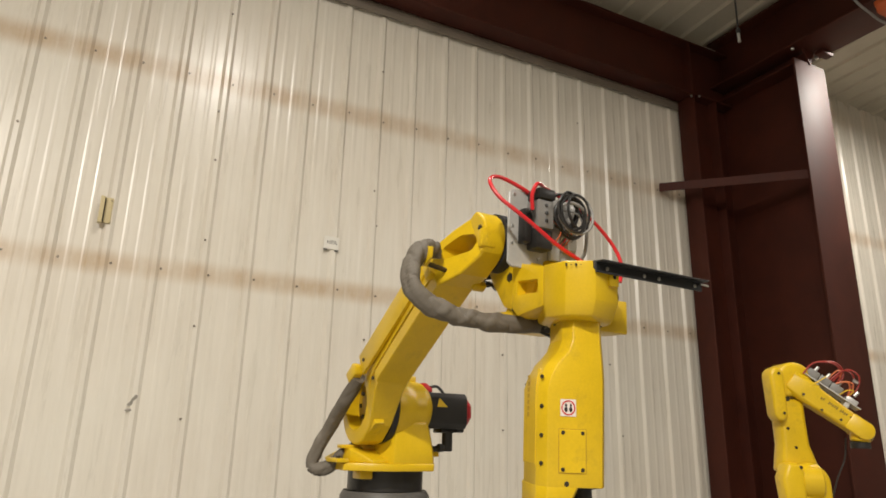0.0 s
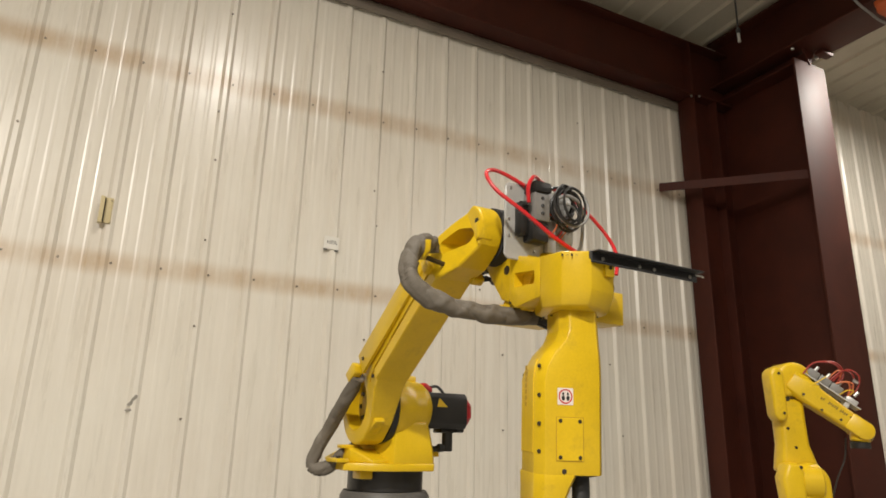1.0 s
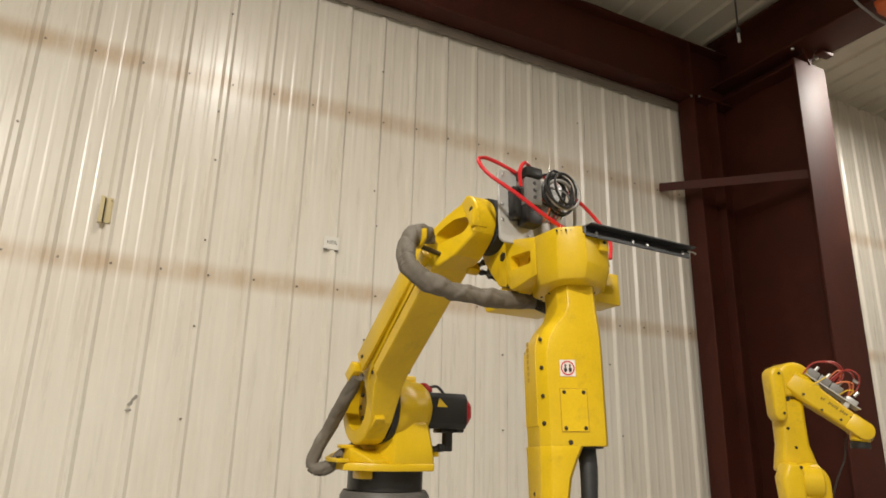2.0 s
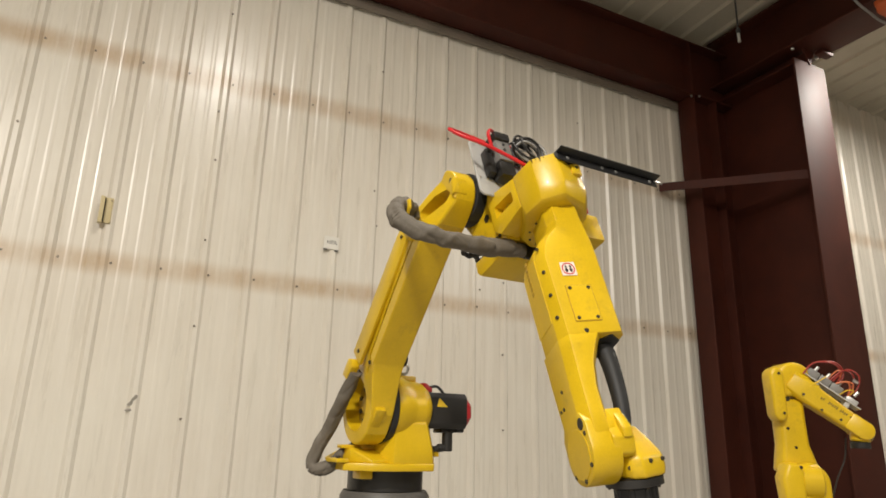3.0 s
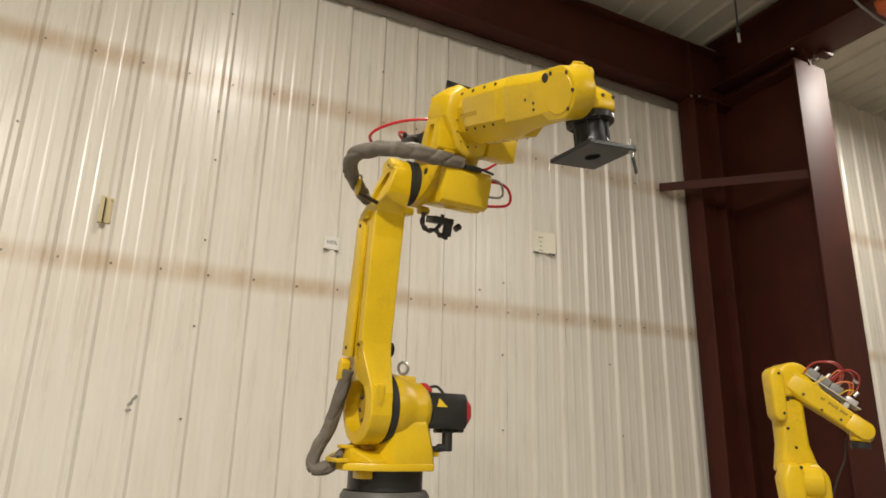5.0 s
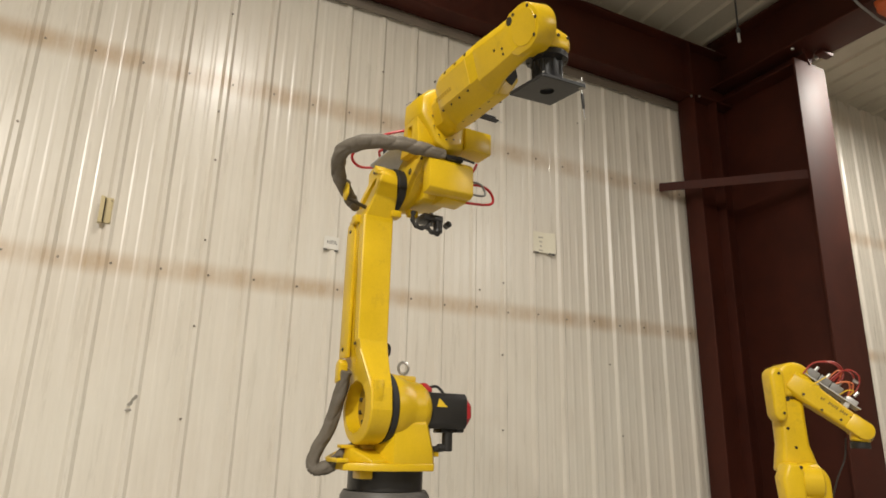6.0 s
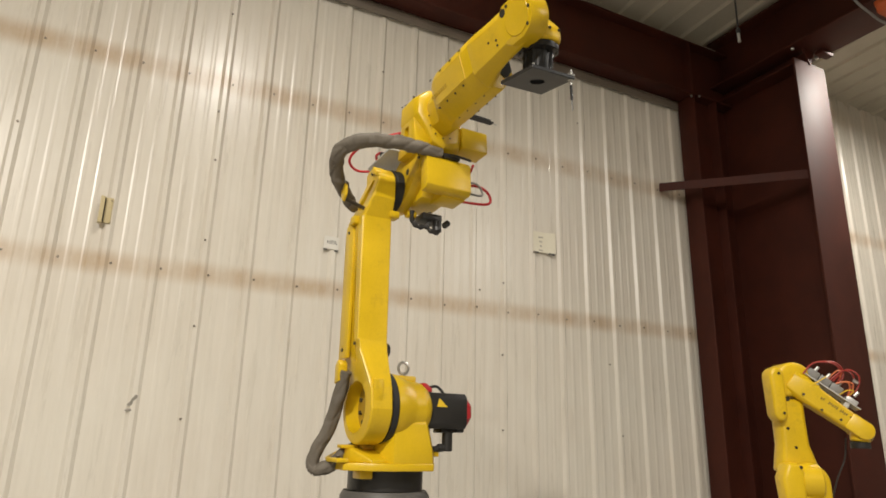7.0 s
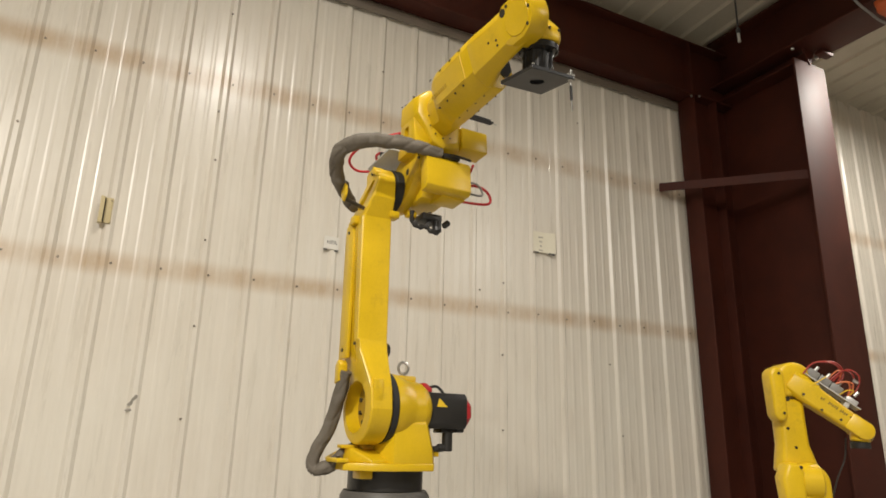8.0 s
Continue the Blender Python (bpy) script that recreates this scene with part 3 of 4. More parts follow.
def build_upper_arm(robot):
    outline = arc(0, 0, 0.122, 185, 355, 20) + [(0.112, 0.06), (0.064, 0.185), (0.058, 0.22), (0.055, 0.66), (0.078, 0.73)] + arc(0, 0.787, 0.078, 0, 125, 12) + [(-0.064, 0.76), (-0.070, 0.70), (-0.078, 0.62), (-0.078, 0.2), (-0.112, 0.08)]
    beam = prism(outline, -0.2, -0.09, "y", 0)
    levels = (0.085, 0.215, 0.655, 0.815)
    for z in levels:
        bmesh.ops.bisect_plane(beam, geom=beam.verts[:] + beam.edges[:] + beam.faces[:], plane_co=(0, 0, z), plane_no=(0, 0, 1))
    for v in beam.verts:
        if v.co.y < -0.15:
            z = v.co.z
            k = 0 if z <= levels[0] else (z - levels[0]) / (levels[1] - levels[0]) if z < levels[1] else 1
            v.co.y = -0.168 - 0.032 * k
            if z > levels[2]:
                v.co.y = -0.2 + 0.044 * min(1, (z - levels[2]) / (levels[3] - levels[2]))
    soften(beam, 0.006, 2, 40)
    arm = part("upper_arm", beam, YELLOW, robot)
    carve(arm, cylinder_y(-0.012, 0.0, 0.086, -0.21, -0.118, 40))
    carve(arm, prism([(-0.040, 0.705), (-0.006, 0.695), (0.042, 0.785), (0.034, 0.812), (0.004, 0.812), (-0.030, 0.775)], -0.23, -0.07, "y", 0.008, 2))
    carve(arm, box(0.012, 0.020, -0.21, -0.182, 0.13, 0.64, 0))
    arm.data.set_sharp_from_angle(angle=radians(13))
    part("arm_cover", prism([(-0.082, 0.16), (-0.010, 0.16), (-0.010, 0.59), (-0.022, 0.645), (-0.074, 0.645), (-0.082, 0.60)], -0.211, -0.197, "y", 0.004, 2), YELLOW, arm)
    part("lower_plate", prism([(-0.070, 0.075), (-0.030, 0.085), (-0.026, 0.140), (-0.045, 0.158), (-0.070, 0.140)], -0.226, -0.196, "y", 0.004, 2), YELLOW, arm)
    part("hose_clamp", prism([(0.016, 0.718), (0.038, 0.699), (0.060, 0.718), (0.060, 0.752), (0.038, 0.771), (0.016, 0.752)], -0.276, -0.268, "y", 0.002, 2), YELLOW, arm, "yellow hexagonal hose clamp plate")
    part("clamp_post", rod((0.036, -0.27, 0.712), (0.030, -0.185, 0.690), 0.007, 10), BOLT, arm)
    part("clamp_foot", prism([(-0.02, 0.635), (0.02, 0.635), (0.02, 0.665), (-0.02, 0.665)], -0.222, -0.196, "y", 0.004, 2), YELLOW, arm)
    # recess floor and boss: the darker yellow carries the shade of the hub recess
    part("hub_plate", cylinder_y(-0.012, 0, 0.084, -0.121, -0.117, 36, 0.001), YELLOW_DIM, arm)
    part("hub_boss", cylinder_y(-0.012, 0, 0.03, -0.134, -0.120, 28, 0.002), YELLOW_DIM, arm)
    screws([(-0.012 + 0.055 * math.cos(a), -0.121, 0.055 * math.sin(a)) for a in [math.pi / 4 * i + 0.3 for i in range(8)]], (0, -1, 0), arm, 0.010, 0.014)
    screws([(0.034, -0.156, 0.835), (0.02, -0.118, 0.80), (-0.046, -0.211, 0.615), (-0.046, -0.211, 0.19), (0.034, -0.2, 0.205), (0.034, -0.2, 0.60)], (0, -1, 0), arm, 0.008, 0.006)
    screws([(0.034, -0.156, 0.838), (0.012, -0.156, 0.842)], (0, -1, 0), arm, 0.011, 0.005)
    part("crown_rib", prism([(0.020, 0.838), (0.062, 0.815), (0.068, 0.830), (0.030, 0.862)], -0.166, -0.120, "y", 0.004, 2), YELLOW, arm)
    part("front_pad", prism([(-0.160, 0.0), (-0.125, 0.0), (-0.125, 0.085), (-0.160, 0.085)], 0.098, 0.118, "x", 0.004, 2), YELLOW, arm)
    part("elbow_stop", box(0.02, 0.07, -0.105, -0.065, 0.665, 0.692, 0.006), YELLOW, arm)
    part("travel_stop", cylinder_y(-0.012, 0.196, 0.026, -0.096, -0.072, 20), YELLOW, arm)
    part("stop_pad", cylinder_y(-0.012, 0.196, 0.026, -0.072, -0.055, 20), RUBBER, arm, "black rubber stop pad")
    return arm


def build_elbow(robot):
    elbow = part("elbow_casting", prism(arc(0, 0, 0.080, 120, 285, 12) + [(0.098, -0.040), (0.176, 0.022), (0.184, 0.05), (0.215, 0.112), (0.12, 0.16), (0.0, 0.095)], -0.054, -0.012, "y", 0.004, 2), YELLOW, robot)
    part("elbow_seal", turned([(0.072, -0.089), (0.080, -0.085), (0.080, -0.054), (0.072, -0.050)], along_l(0), 40), RUBBER, elbow, "black rubber elbow seal")
    part("gear_case", prism([(-0.03, -0.06), (0.13, -0.06), (0.17, 0.05), (0.2, 0.15), (0.08, 0.15), (-0.04, 0.06)], -0.014, 0.10, "y", 0.01, 2), YELLOW, elbow)
    hull = [(-0.020, 0.115), (-0.045, 0.168), (-0.084, 0.225), (-0.080, 0.298), (-0.030, 0.345), (0.062, 0.322), (0.112, 0.266), (0.116, 0.2), (0.108, 0.115), (0.03, 0.09)]
    small = [((y + 0.01) * 0.9 - 0.01, (z - 0.21) * 0.9 + 0.21) for y, z in hull]
    neck = [((y - 0.02) * 0.66 + 0.025, (z - 0.21) * 0.76 + 0.21) for y, z in hull]
    house = part("forearm_housing", loft([(0.098, hull), (0.188, hull), (0.224, small), (0.232, neck)], 0.0025, 1), YELLOW, elbow)
    # open bracket that ties the housing to the joint plate
    bracket = part("joint_bracket", prism([(0.070, 0.095), (0.098, 0.22), (0.196, 0.22), (0.212, 0.118), (0.190, 0.095)], -0.082, -0.02, "y", 0.004, 2), YELLOW, elbow)
    carve(bracket, prism([(0.122, 0.118), (0.128, 0.20), (0.160, 0.20), (0.160, 0.118)], -0.12, -0.045, "y", 0.004, 2))
    cover = prism([(0.182, -0.064), (0.216, -0.064), (0.233, -0.052), (0.233, 0.050), (0.220, 0.066), (0.15, 0.066), (0.15, 0.03), (0.186, 0.02)], -0.046, 0.136, "y", 0.004, 2)
    prism([(0.105, -0.070), (0.19, -0.070), (0.19, 0.03), (0.105, 0.03)], 0.035, 0.134, "y", 0.005, 2, into=cover)
    part("motor_cover", cover, YELLOW, elbow)
    part("side_box", box(0.150, 0.236, 0.10, 0.212, 0.122, 0.206, 0.004, 2), YELLOW, elbow)
    part("side_lug", box(0.110, 0.150, 0.02, 0.05, 0.318, 0.339, 0.003), YELLOW, elbow)
    bm = bmesh.new()
    for k in range(4):
        box(0.106 + 0.003 * (k % 2), 0.112 - 0.002 * (k % 2), -0.085 + 0.008 * k, -0.080 + 0.008 * k, 0.304 + 0.0075 * k, 0.3052 + 0.0075 * k, 0, into=bm)
    part("axis_mark", bm, INK, elbow)
    screws([(0.098, -0.052, 0.045)], (0, -1, 0), elbow, 0.018, 0.004)
    screws([(0.185, -0.053, 0.066), (0.185, -0.053, 0.082)], (0, -1, 0), elbow, 0.009, 0.005)
    screws([(0.165, 0.086, 0.296), (0.135, 0.098, 0.283)], (0, 0.75, 0.66), elbow, 0.011, 0.004)
    screws([(0.128, 0.035, 0.339)], (0, 0, 1), elbow, 0.006, 0.004)
    screws([(0.237, 0.02 + 0.06 * math.cos(a), 0.21 + 0.075 * math.sin(a)) for a in [0.5 + 0.52 * i for i in range(10)]], (1, 0, 0), elbow, 0.004, 0.003)
    # black angle rail across the top of the housing
    rail = part("angle_rail", box(0.100, 0.126, -0.034, 0.328, 0.3465, 0.3505, 0.001, 1), ANODISED, elbow, "black punched angle rail")
    box_v = box(0.100, 0.104, -0.034, 0.328, 0.3505, 0.374, 0.001, 1)
    part("rail_web", box_v, ANODISED, rail)
    screws([(0.115, 0.12, 0.3505), (0.115, 0.17, 0.3505), (0.115, 0.30, 0.3505), (0.115, 0.0, 0.3505)], (0, 0, 1), rail, 0.006, 0.005, STEEL_BRIGHT)
    part("rail_spacer", box(0.098, 0.118, -0.034, 0.03, 0.325, 0.347, 0.002, 1), BLACK, rail)
    part("cable_tip", tube([(0.108, 0.32, 0.3525), (0.108, 0.340, 0.353), (0.109, 0.352, 0.351)], 0.0025, 8, 6), STEEL_BRIGHT, rail)
    # valve plate behind the housing with valve, tubes and a coil of cable
    plate = part("valve_plate", prism([(-0.105, -0.125), (-0.115, -0.115), (-0.115, 0.095), (-0.11, 0.10), (0.09, 0.10), (0.09, -0.115), (0.08, -0.125)], 0.126, 0.134, "z", 0.002, 1), CLEAR, elbow, "milky clear valve mounting plate")
    valve = part("valve_body", box(-0.085, -0.01, -0.07, -0.02, 0.136, 0.185, 0.004), VALVE_GREY, plate, "grey pneumatic valve with black coil")
    part("valve_coil", box(-0.115, -0.086, -0.072, -0.018, 0.138, 0.192, 0.006), BLACK, plate)
    part("valve_cap", box(-0.009, 0.045, -0.073, -0.02, 0.138, 0.182, 0.006), BLACK, plate)
    part("valve_block", box(-0.06, 0.03, -0.098, -0.074, 0.136, 0.165, 0.004), BLACK, plate)
    for i, dd in enumerate((-0.07, -0.05, -0.03)):
        part("port", rod((dd, -0.045, 0.184), (dd, -0.045, 0.1875), 0.005, 10), BLACK, plate)
        part("fitting", rod((dd, -0.02, 0.16), (dd, -0.004, 0.16), 0.007, 10), STEEL_BRIGHT, plate)
    part("block_fitting", rod((-0.05, -0.09, 0.165), (-0.05, -0.09, 0.185), 0.008, 10), BLACK, plate)
    screws([(-0.1, -0.11, 0.134), (-0.015, -0.115, 0.134), (0.03, -0.115, 0.134), (0.06, -0.03, 0.134), (-0.1, 0.085, 0.134)], (0, 0, 1), plate, 0.005, 0.004, STEEL_BRIGHT)
    part("terminal", box(-0.04, 0.03, 0.045, 0.075, 0.135, 0.165, 0.003), ALU, plate)
    part("manifold", box(-0.06, 0.06, 0.0, 0.03, 0.135, 0.15, 0.003), ALU, plate)
    rng = random.Random(4)
    for i in range(10):
        cx, cy, rr = -0.066 + rng.uniform(-0.012, 0.012), 0.036 + rng.uniform(-0.013, 0.013), 0.044 + rng.uniform(-0.010, 0.008)
        pts = [(cx + rr * 1.15 * math.cos(a), cy + rr * math.sin(a), 0.165 + 0.014 * math.sin(a + i) + 0.0045 * i) for a in [2 * math.pi * k / 14 + i for k in range(15)]]
        part("cable_loop", tube(pts, 0.0036, 60, 8), CABLE_GREY if i == 7 else BLACK, plate)
    part("grey_cable", tube([(-0.07, -0.01, 0.17), (-0.085, 0.02, 0.205), (-0.07, 0.07, 0.20), (-0.03, 0.10, 0.175), (0.03, 0.105, 0.16), (0.06, 0.08, 0.15), (0.075, 0.05, 0.15)], 0.0048, 50, 8), CABLE_GREY, plate)
    part("grey_lead", tube([(-0.07, 0.0, 0.18), (-0.06, 0.06, 0.19), (0.0, 0.095, 0.18), (0.06, 0.09, 0.16), (0.08, 0.06, 0.15)], 0.0025, 40, 6), CABLE_GREY, plate)
    for i in range(5):
        y0 = 0.005 + 0.012 * i
        part("signal_wire", tube([(0.02, y0, 0.15), (-0.01, y0 + 0.006, 0.175), (-0.04, y0 - 0.005, 0.165), (-0.06, y0, 0.15)], 0.002, 16, 6), (ORANGE_TUBE, CABLE_GREY, RED_TUBE)[i % 3], plate)
    part("air_tube", tube([(0.075, 0.03, 0.235), (0.045, -0.05, 0.235), (-0.01, -0.128, 0.215), (-0.065, -0.188, 0.180), (-0.115, -0.198, 0.150), (-0.138, -0.15, 0.130), (-0.112, -0.07, 0.140), (-0.075, -0.02, 0.155), (-0.04, 0.005, 0.16)], 0.0052, 90, 10), RED_TUBE, elbow, "red pneumatic air tube")
    part("air_tube", tube([(-0.05, -0.09, 0.185), (-0.09, -0.095, 0.19), (-0.125, -0.07, 0.18), (-0.13, -0.02, 0.15), (-0.12, 0.06, 0.13), (-0.09, 0.17, 0.115), (-0.03, 0.245, 0.12), (0.03, 0.26, 0.14), (0.085, 0.245, 0.15)], 0.0052, 90, 10), RED_TUBE, elbow, "red pneumatic air tube")
    part("air_tube", tube([(0.06, 0.13, 0.04), (0.07, 0.26, 0.07), (0.08, 0.315, 0.045), (0.095, 0.30, -0.01), (0.12, 0.135, -0.04)], 0.0052, 40, 10), RED_TUBE, elbow, "red pneumatic air tube")
    part("grey_hose", tube([(0.07, 0.13, 0.06), (0.08, 0.25, 0.075), (0.09, 0.28, 0.04), (0.11, 0.25, 0.01), (0.13, 0.135, 0.0)], 0.0045, 30, 8), CABLE_GREY, elbow)
    # connectors hanging under the elbow
    part("connector_block", box(0.03, 0.10, 0.01, 0.09, -0.125, -0.10, 0.004), BLACK, elbow)
    part("plug", rod((0.085, 0.075, -0.165), (0.085, 0.075, -0.12), 0.017, 12), BLACK, elbow)
    part("plug", rod((0.085, 0.105, -0.135), (0.085, 0.125, -0.118), 0.012, 12), BLACK, elbow)
    part("cable_hoop", tube([(0.07, -0.02, -0.095), (0.075, -0.022, -0.135), (0.08, 0.0, -0.155), (0.082, 0.03, -0.15), (0.085, 0.05, -0.165), (0.085, 0.08, -0.168)], 0.0085, 40, 10, radius=lambda u: 1 + 0.2 * math.cos(40 * u)), BLACK, elbow)
    part("cable_hoop", tube([(0.08, 0.05, -0.09), (0.08, 0.048, -0.12), (0.082, 0.03, -0.15)], 0.007, 14, 8), BLACK, elbow)
    part("connector_socket", cylinder_y(0.02, -0.085, 0.016, -0.02, 0.02, 14), YELLOW, elbow)
    part("cover_strap", tube([(0.235, 0.02, 0.074), (0.246, 0.07, 0.072), (0.252, 0.125, 0.064)], 0.0045, 16, 8), BLACK, elbow)
    part("sleeve_cuff", box(0.19, 0.238, 0.02, 0.09, 0.062, 0.076, 0.006), BLACK, elbow, "black hose cuff strap")
    return elbow


def build_forearm(robot):
    n0, n1 = 0.130, 0.299

    def girth(l0, l1, b, t, c):
        """The forearm's section: flat top with a crisp edge, bowed flank and wide lower facets."""
        return [(l0 + c, b), (l1 - c, b), (l1, b + c), (l1, t - 0.022), (l1 - 0.014, t), (l0 + 0.017, t), (l0, t - 0.028), (l0, b + c)]
    a = [(0.226, girth(-0.034, 0.060, 0.145, 0.288, 0.036)), (0.278, girth(-0.034, 0.062, 0.142, 0.290, 0.036)), (0.302, girth(-0.044, 0.062, 0.138, 0.294, 0.042)),
         (0.335, girth(-0.074, 0.063, 0.133, n1 - 0.001, 0.050)), (0.365, girth(-0.090, 0.064, 0.131, n1, 0.052)), (0.395, girth(-0.097, 0.064, n0, n1, 0.052)), (0.600, girth(-0.097, 0.062, n0 + 0.001, n1 - 0.001, 0.052))]
    fore = part("forearm", loft(a, 0.003, 2), YELLOW, robot)
    fore.data.set_sharp_from_angle(angle=radians(24))
    # flank cover, standing a little proud with its rear corner rounded off
    part("side_cover", loft([(0.345, [(-0.0815, 0.215), (-0.0815, 0.250), (-0.075, 0.25), (-0.075, 0.215)]), (0.366, [(-0.0925, 0.190), (-0.0925, 0.262), (-0.085, 0.262), (-0.085, 0.19)]), (0.392, [(-0.0985, 0.183), (-0.0985, 0.269), (-0.09, 0.268), (-0.09, 0.183)]), (0.556, [(-0.0985, 0.183), (-0.0985, 0.269), (-0.09, 0.268), (-0.09, 0.183)])], 0.0008, 1), YELLOW, fore)
    # solid black plug that stands for the shade inside the hose opening
    part("sleeve_mouth_shade", loft([(0.594, eight(-0.004, 0.060, 0.17, 0.285, 0.03)), (0.604, eight(-0.004, 0.060, 0.165, 0.287, 0.03))], 0.002, 1), RUBBER, fore, "black plug standing for the shaded hose opening")
    fork = loft([(0.598, girth(-0.097, 0.004, n0 + 0.001, n1 - 0.001, 0.040)), (0.625, girth(-0.097, -0.010, n0 + 0.005, n1 - 0.002, 0.038)), (0.665, girth(-0.097, -0.026, n0 + 0.010, n1 - 0.006, 0.032)),
                 (0.715, girth(-0.097, -0.034, n0 + 0.015, n1 - 0.010, 0.028)), (0.765, girth(-0.097, -0.034, n0 + 0.019, n1 - 0.012, 0.026)), (0.815, girth(-0.097, -0.034, n0 + 0.022, n1 - 0.014, 0.026))], 0.003, 2)
    part("wrist_fork", fork, YELLOW, fore).data.set_sharp_from_angle(angle=radians(24))
    part("wrist_hub", prism(arc(0.836, 0.218, 0.066, -95, 95, 20) + [(0.79, 0.284), (0.76, 0.262), (0.76, 0.178), (0.79, 0.154)], -0.0965, -0.030, "y", 0.005, 2), YELLOW, fore)
    part("hub_cover", cylinder_y(0.838, 0.217, 0.052, -0.0985, -0.094, 32, 0.001), YELLOW, fore)
    part("upper_lug", prism([(0.76, 0.265), (0.83, 0.292), (0.862, 0.276), (0.865, 0.255), (0.84, 0.235), (0.77, 0.235)], -0.05, 0.0, "y", 0.005, 2), YELLOW, fore)
    part("lug_ear", prism([(0.775, 0.280), (0.815, 0.302), (0.835, 0.296), (0.83, 0.275)], -0.028, -0.006, "y", 0.004, 2), YELLOW, fore)
    part("wrist_hose", tube([(0.57, 0.028, 0.225), (0.64, 0.026, 0.240), (0.71, 0.020, 0.248), (0.77, 0.014, 0.246), (0.81, 0.008, 0.235)], 0.0225, 40, 14, radius=lambda u: 1.0 - 0.35 * u + 0.012 * math.cos(150 * u)), RUBBER, fore, "black corrugated hose to the wrist")
    # access cover, screws, sticker
    part("cover_joint", box(0.4755, 0.5705, -0.0545, 0.0105, n1 - 0.001, n1 + 0.0006, 0), WORN, fore)
    part("access_cover", box(0.477, 0.569, -0.053, 0.009, n1 - 0.001, n1 + 0.0022, 0.001, 1), YELLOW, fore)
    screws([(0.484, -0.045, n1 + 0.0015), (0.484, 0.001, n1 + 0.0015), (0.562, -0.045, n1 + 0.0015), (0.562, 0.001, n1 + 0.0015)], (0, 0, 1), fore, 0.0058)
    screws([(0.592, -0.035, n1 - 0.003)], (0, 0, 1), fore, 0.008, 0.004)
    screws([(d, -0.0895, 0.286) for d in (0.364, 0.429, 0.492, 0.551)], (0, -1, 0.7), fore, 0.006, 0.004)
    screws([(0.735, -0.097, 0.19), (0.735, -0.097, 0.207), (0.70, -0.097, 0.22)], (0, -1, 0), fore, 0.005)
    screws([(d, l, n0 + 0.001) for d in (0.40, 0.45, 0.50, 0.55) for l in (-0.035, 0.012)], (0, 0, -1), fore, 0.0045, 0.003)
    screws([(d, -0.091, 0.174) for d in (0.38, 0.43, 0.48, 0.53)], (0, -1, -0.6), fore, 0.005, 0.003)
    screws([(0.81, -0.0965, 0.27), (0.872, -0.0965, 0.262), (0.892, -0.0965, 0.217), (0.872, -0.0965, 0.175)], (0, -1, 0), fore, 0.0065)
    # solid dark disc; the hole's inner shade is in its colour
    part("inspection_hole_shade", cylinder_y(0.788, 0.262, 0.0125, -0.0985, -0.094, 16, 0.001), RECESS_SHADE, fore)
    st = part("safety_sticker", box(0.412, 0.449, -0.051, -0.014, n1 + 0.0002, n1 + 0.0012, 0), PINK, fore, "white safety sticker with red ring")
    bm = bmesh.new()
    for i in range(28):
        q = [2 * math.pi * (i + k) / 28 for k in (0, 1)]
        vs = [bm.verts.new((0.4305 + r * math.cos(w), -0.0325 + r * math.sin(w), n1 + 0.0018)) for r, w in ((0.0135, q[0]), (0.0165, q[0]), (0.0165, q[1]), (0.0135, q[1]))]
        bm.faces.new(vs)
    part("ring_print", bm, SIGN_RED, st)
    bm = bmesh.new()
    for sy in (-0.0055, 0.0055):
        for cx, a, c in ((0.425, 0.0032, 0.0028), (0.4342, 0.0058, 0.004)):
            bm.faces.new([bm.verts.new((cx + a * math.cos(w), -0.0325 + sy + c * math.sin(w), n1 + 0.0020)) for w in [2 * math.pi * k / 14 for k in range(14)]])
    part("mark_print", bm, INK, st)
    # worn lettering on the flank, no longer legible
    bm = bmesh.new()
    for k in range(7):
        box(0.36 + 0.014 * k, 0.37 + 0.014 * k, -0.0995, -0.098, 0.212, 0.224, 0, into=bm)
    part("worn_print", bm, WORN, fore)
    return fore


def build_wrist(robot):
    wrist = part("wrist", loft([(-0.022, eight(-0.045, 0.035, -0.075, -0.015, 0.016)), (0.0, eight(-0.050, 0.046, -0.085, 0.004, 0.018)), (0.035, eight(-0.050, 0.047, -0.085, 0.040, 0.018)), (0.06, eight(-0.050, 0.048, -0.085, 0.044, 0.018)), (0.078, eight(-0.045, 0.045, -0.08, 0.042, 0.018))], 0.006, 3), YELLOW, robot)
    ax = pose(0, 0.0, -0.022, 0, 90, 0)
    flange = part("flange", turned([(0.054, 0.077), (0.061, 0.08), (0.061, 0.096), (0.044, 0.1)], ax, 36), BLACK, wrist, "black wrist flange")
    bm = turned([(0.040, 0.099), (0.042, 0.102), (0.039, 0.13), (0.042, 0.160), (0.040, 0.164)], ax, 36)
    spacer = part("spacer", bm, ANODISED, wrist, "black turned tool spacer")
    for i in range(8):
        a = 2 * math.pi * i / 8 + 0.2
        r = part("spacer_rib", rod((0.1, 0.0 + 0.039 * math.cos(a), -0.022 + 0.039 * math.sin(a)), (0.163, 0.006 + 0.039 * math.cos(a), -0.03 + 0.039 * math.sin(a)), 0.0075, 10), ANODISED, wrist)
    bm = prism([(y + 0.017, z - 0.045) for y, z in ((-0.078, -0.078), (0.078, -0.078), (0.078, 0.078), (-0.078, 0.078))], 0.163, 0.174, "x", 0.0015, 1)
    plate = part("tool_plate", bm, ANODISED, wrist, "square black tool plate with centre hole")
    hole = turned([(0.021, 0.1), (0.021, 0.2)], pose(0, 0.017, -0.045, 0, 90, 0), 28)
    carve(plate, hole)
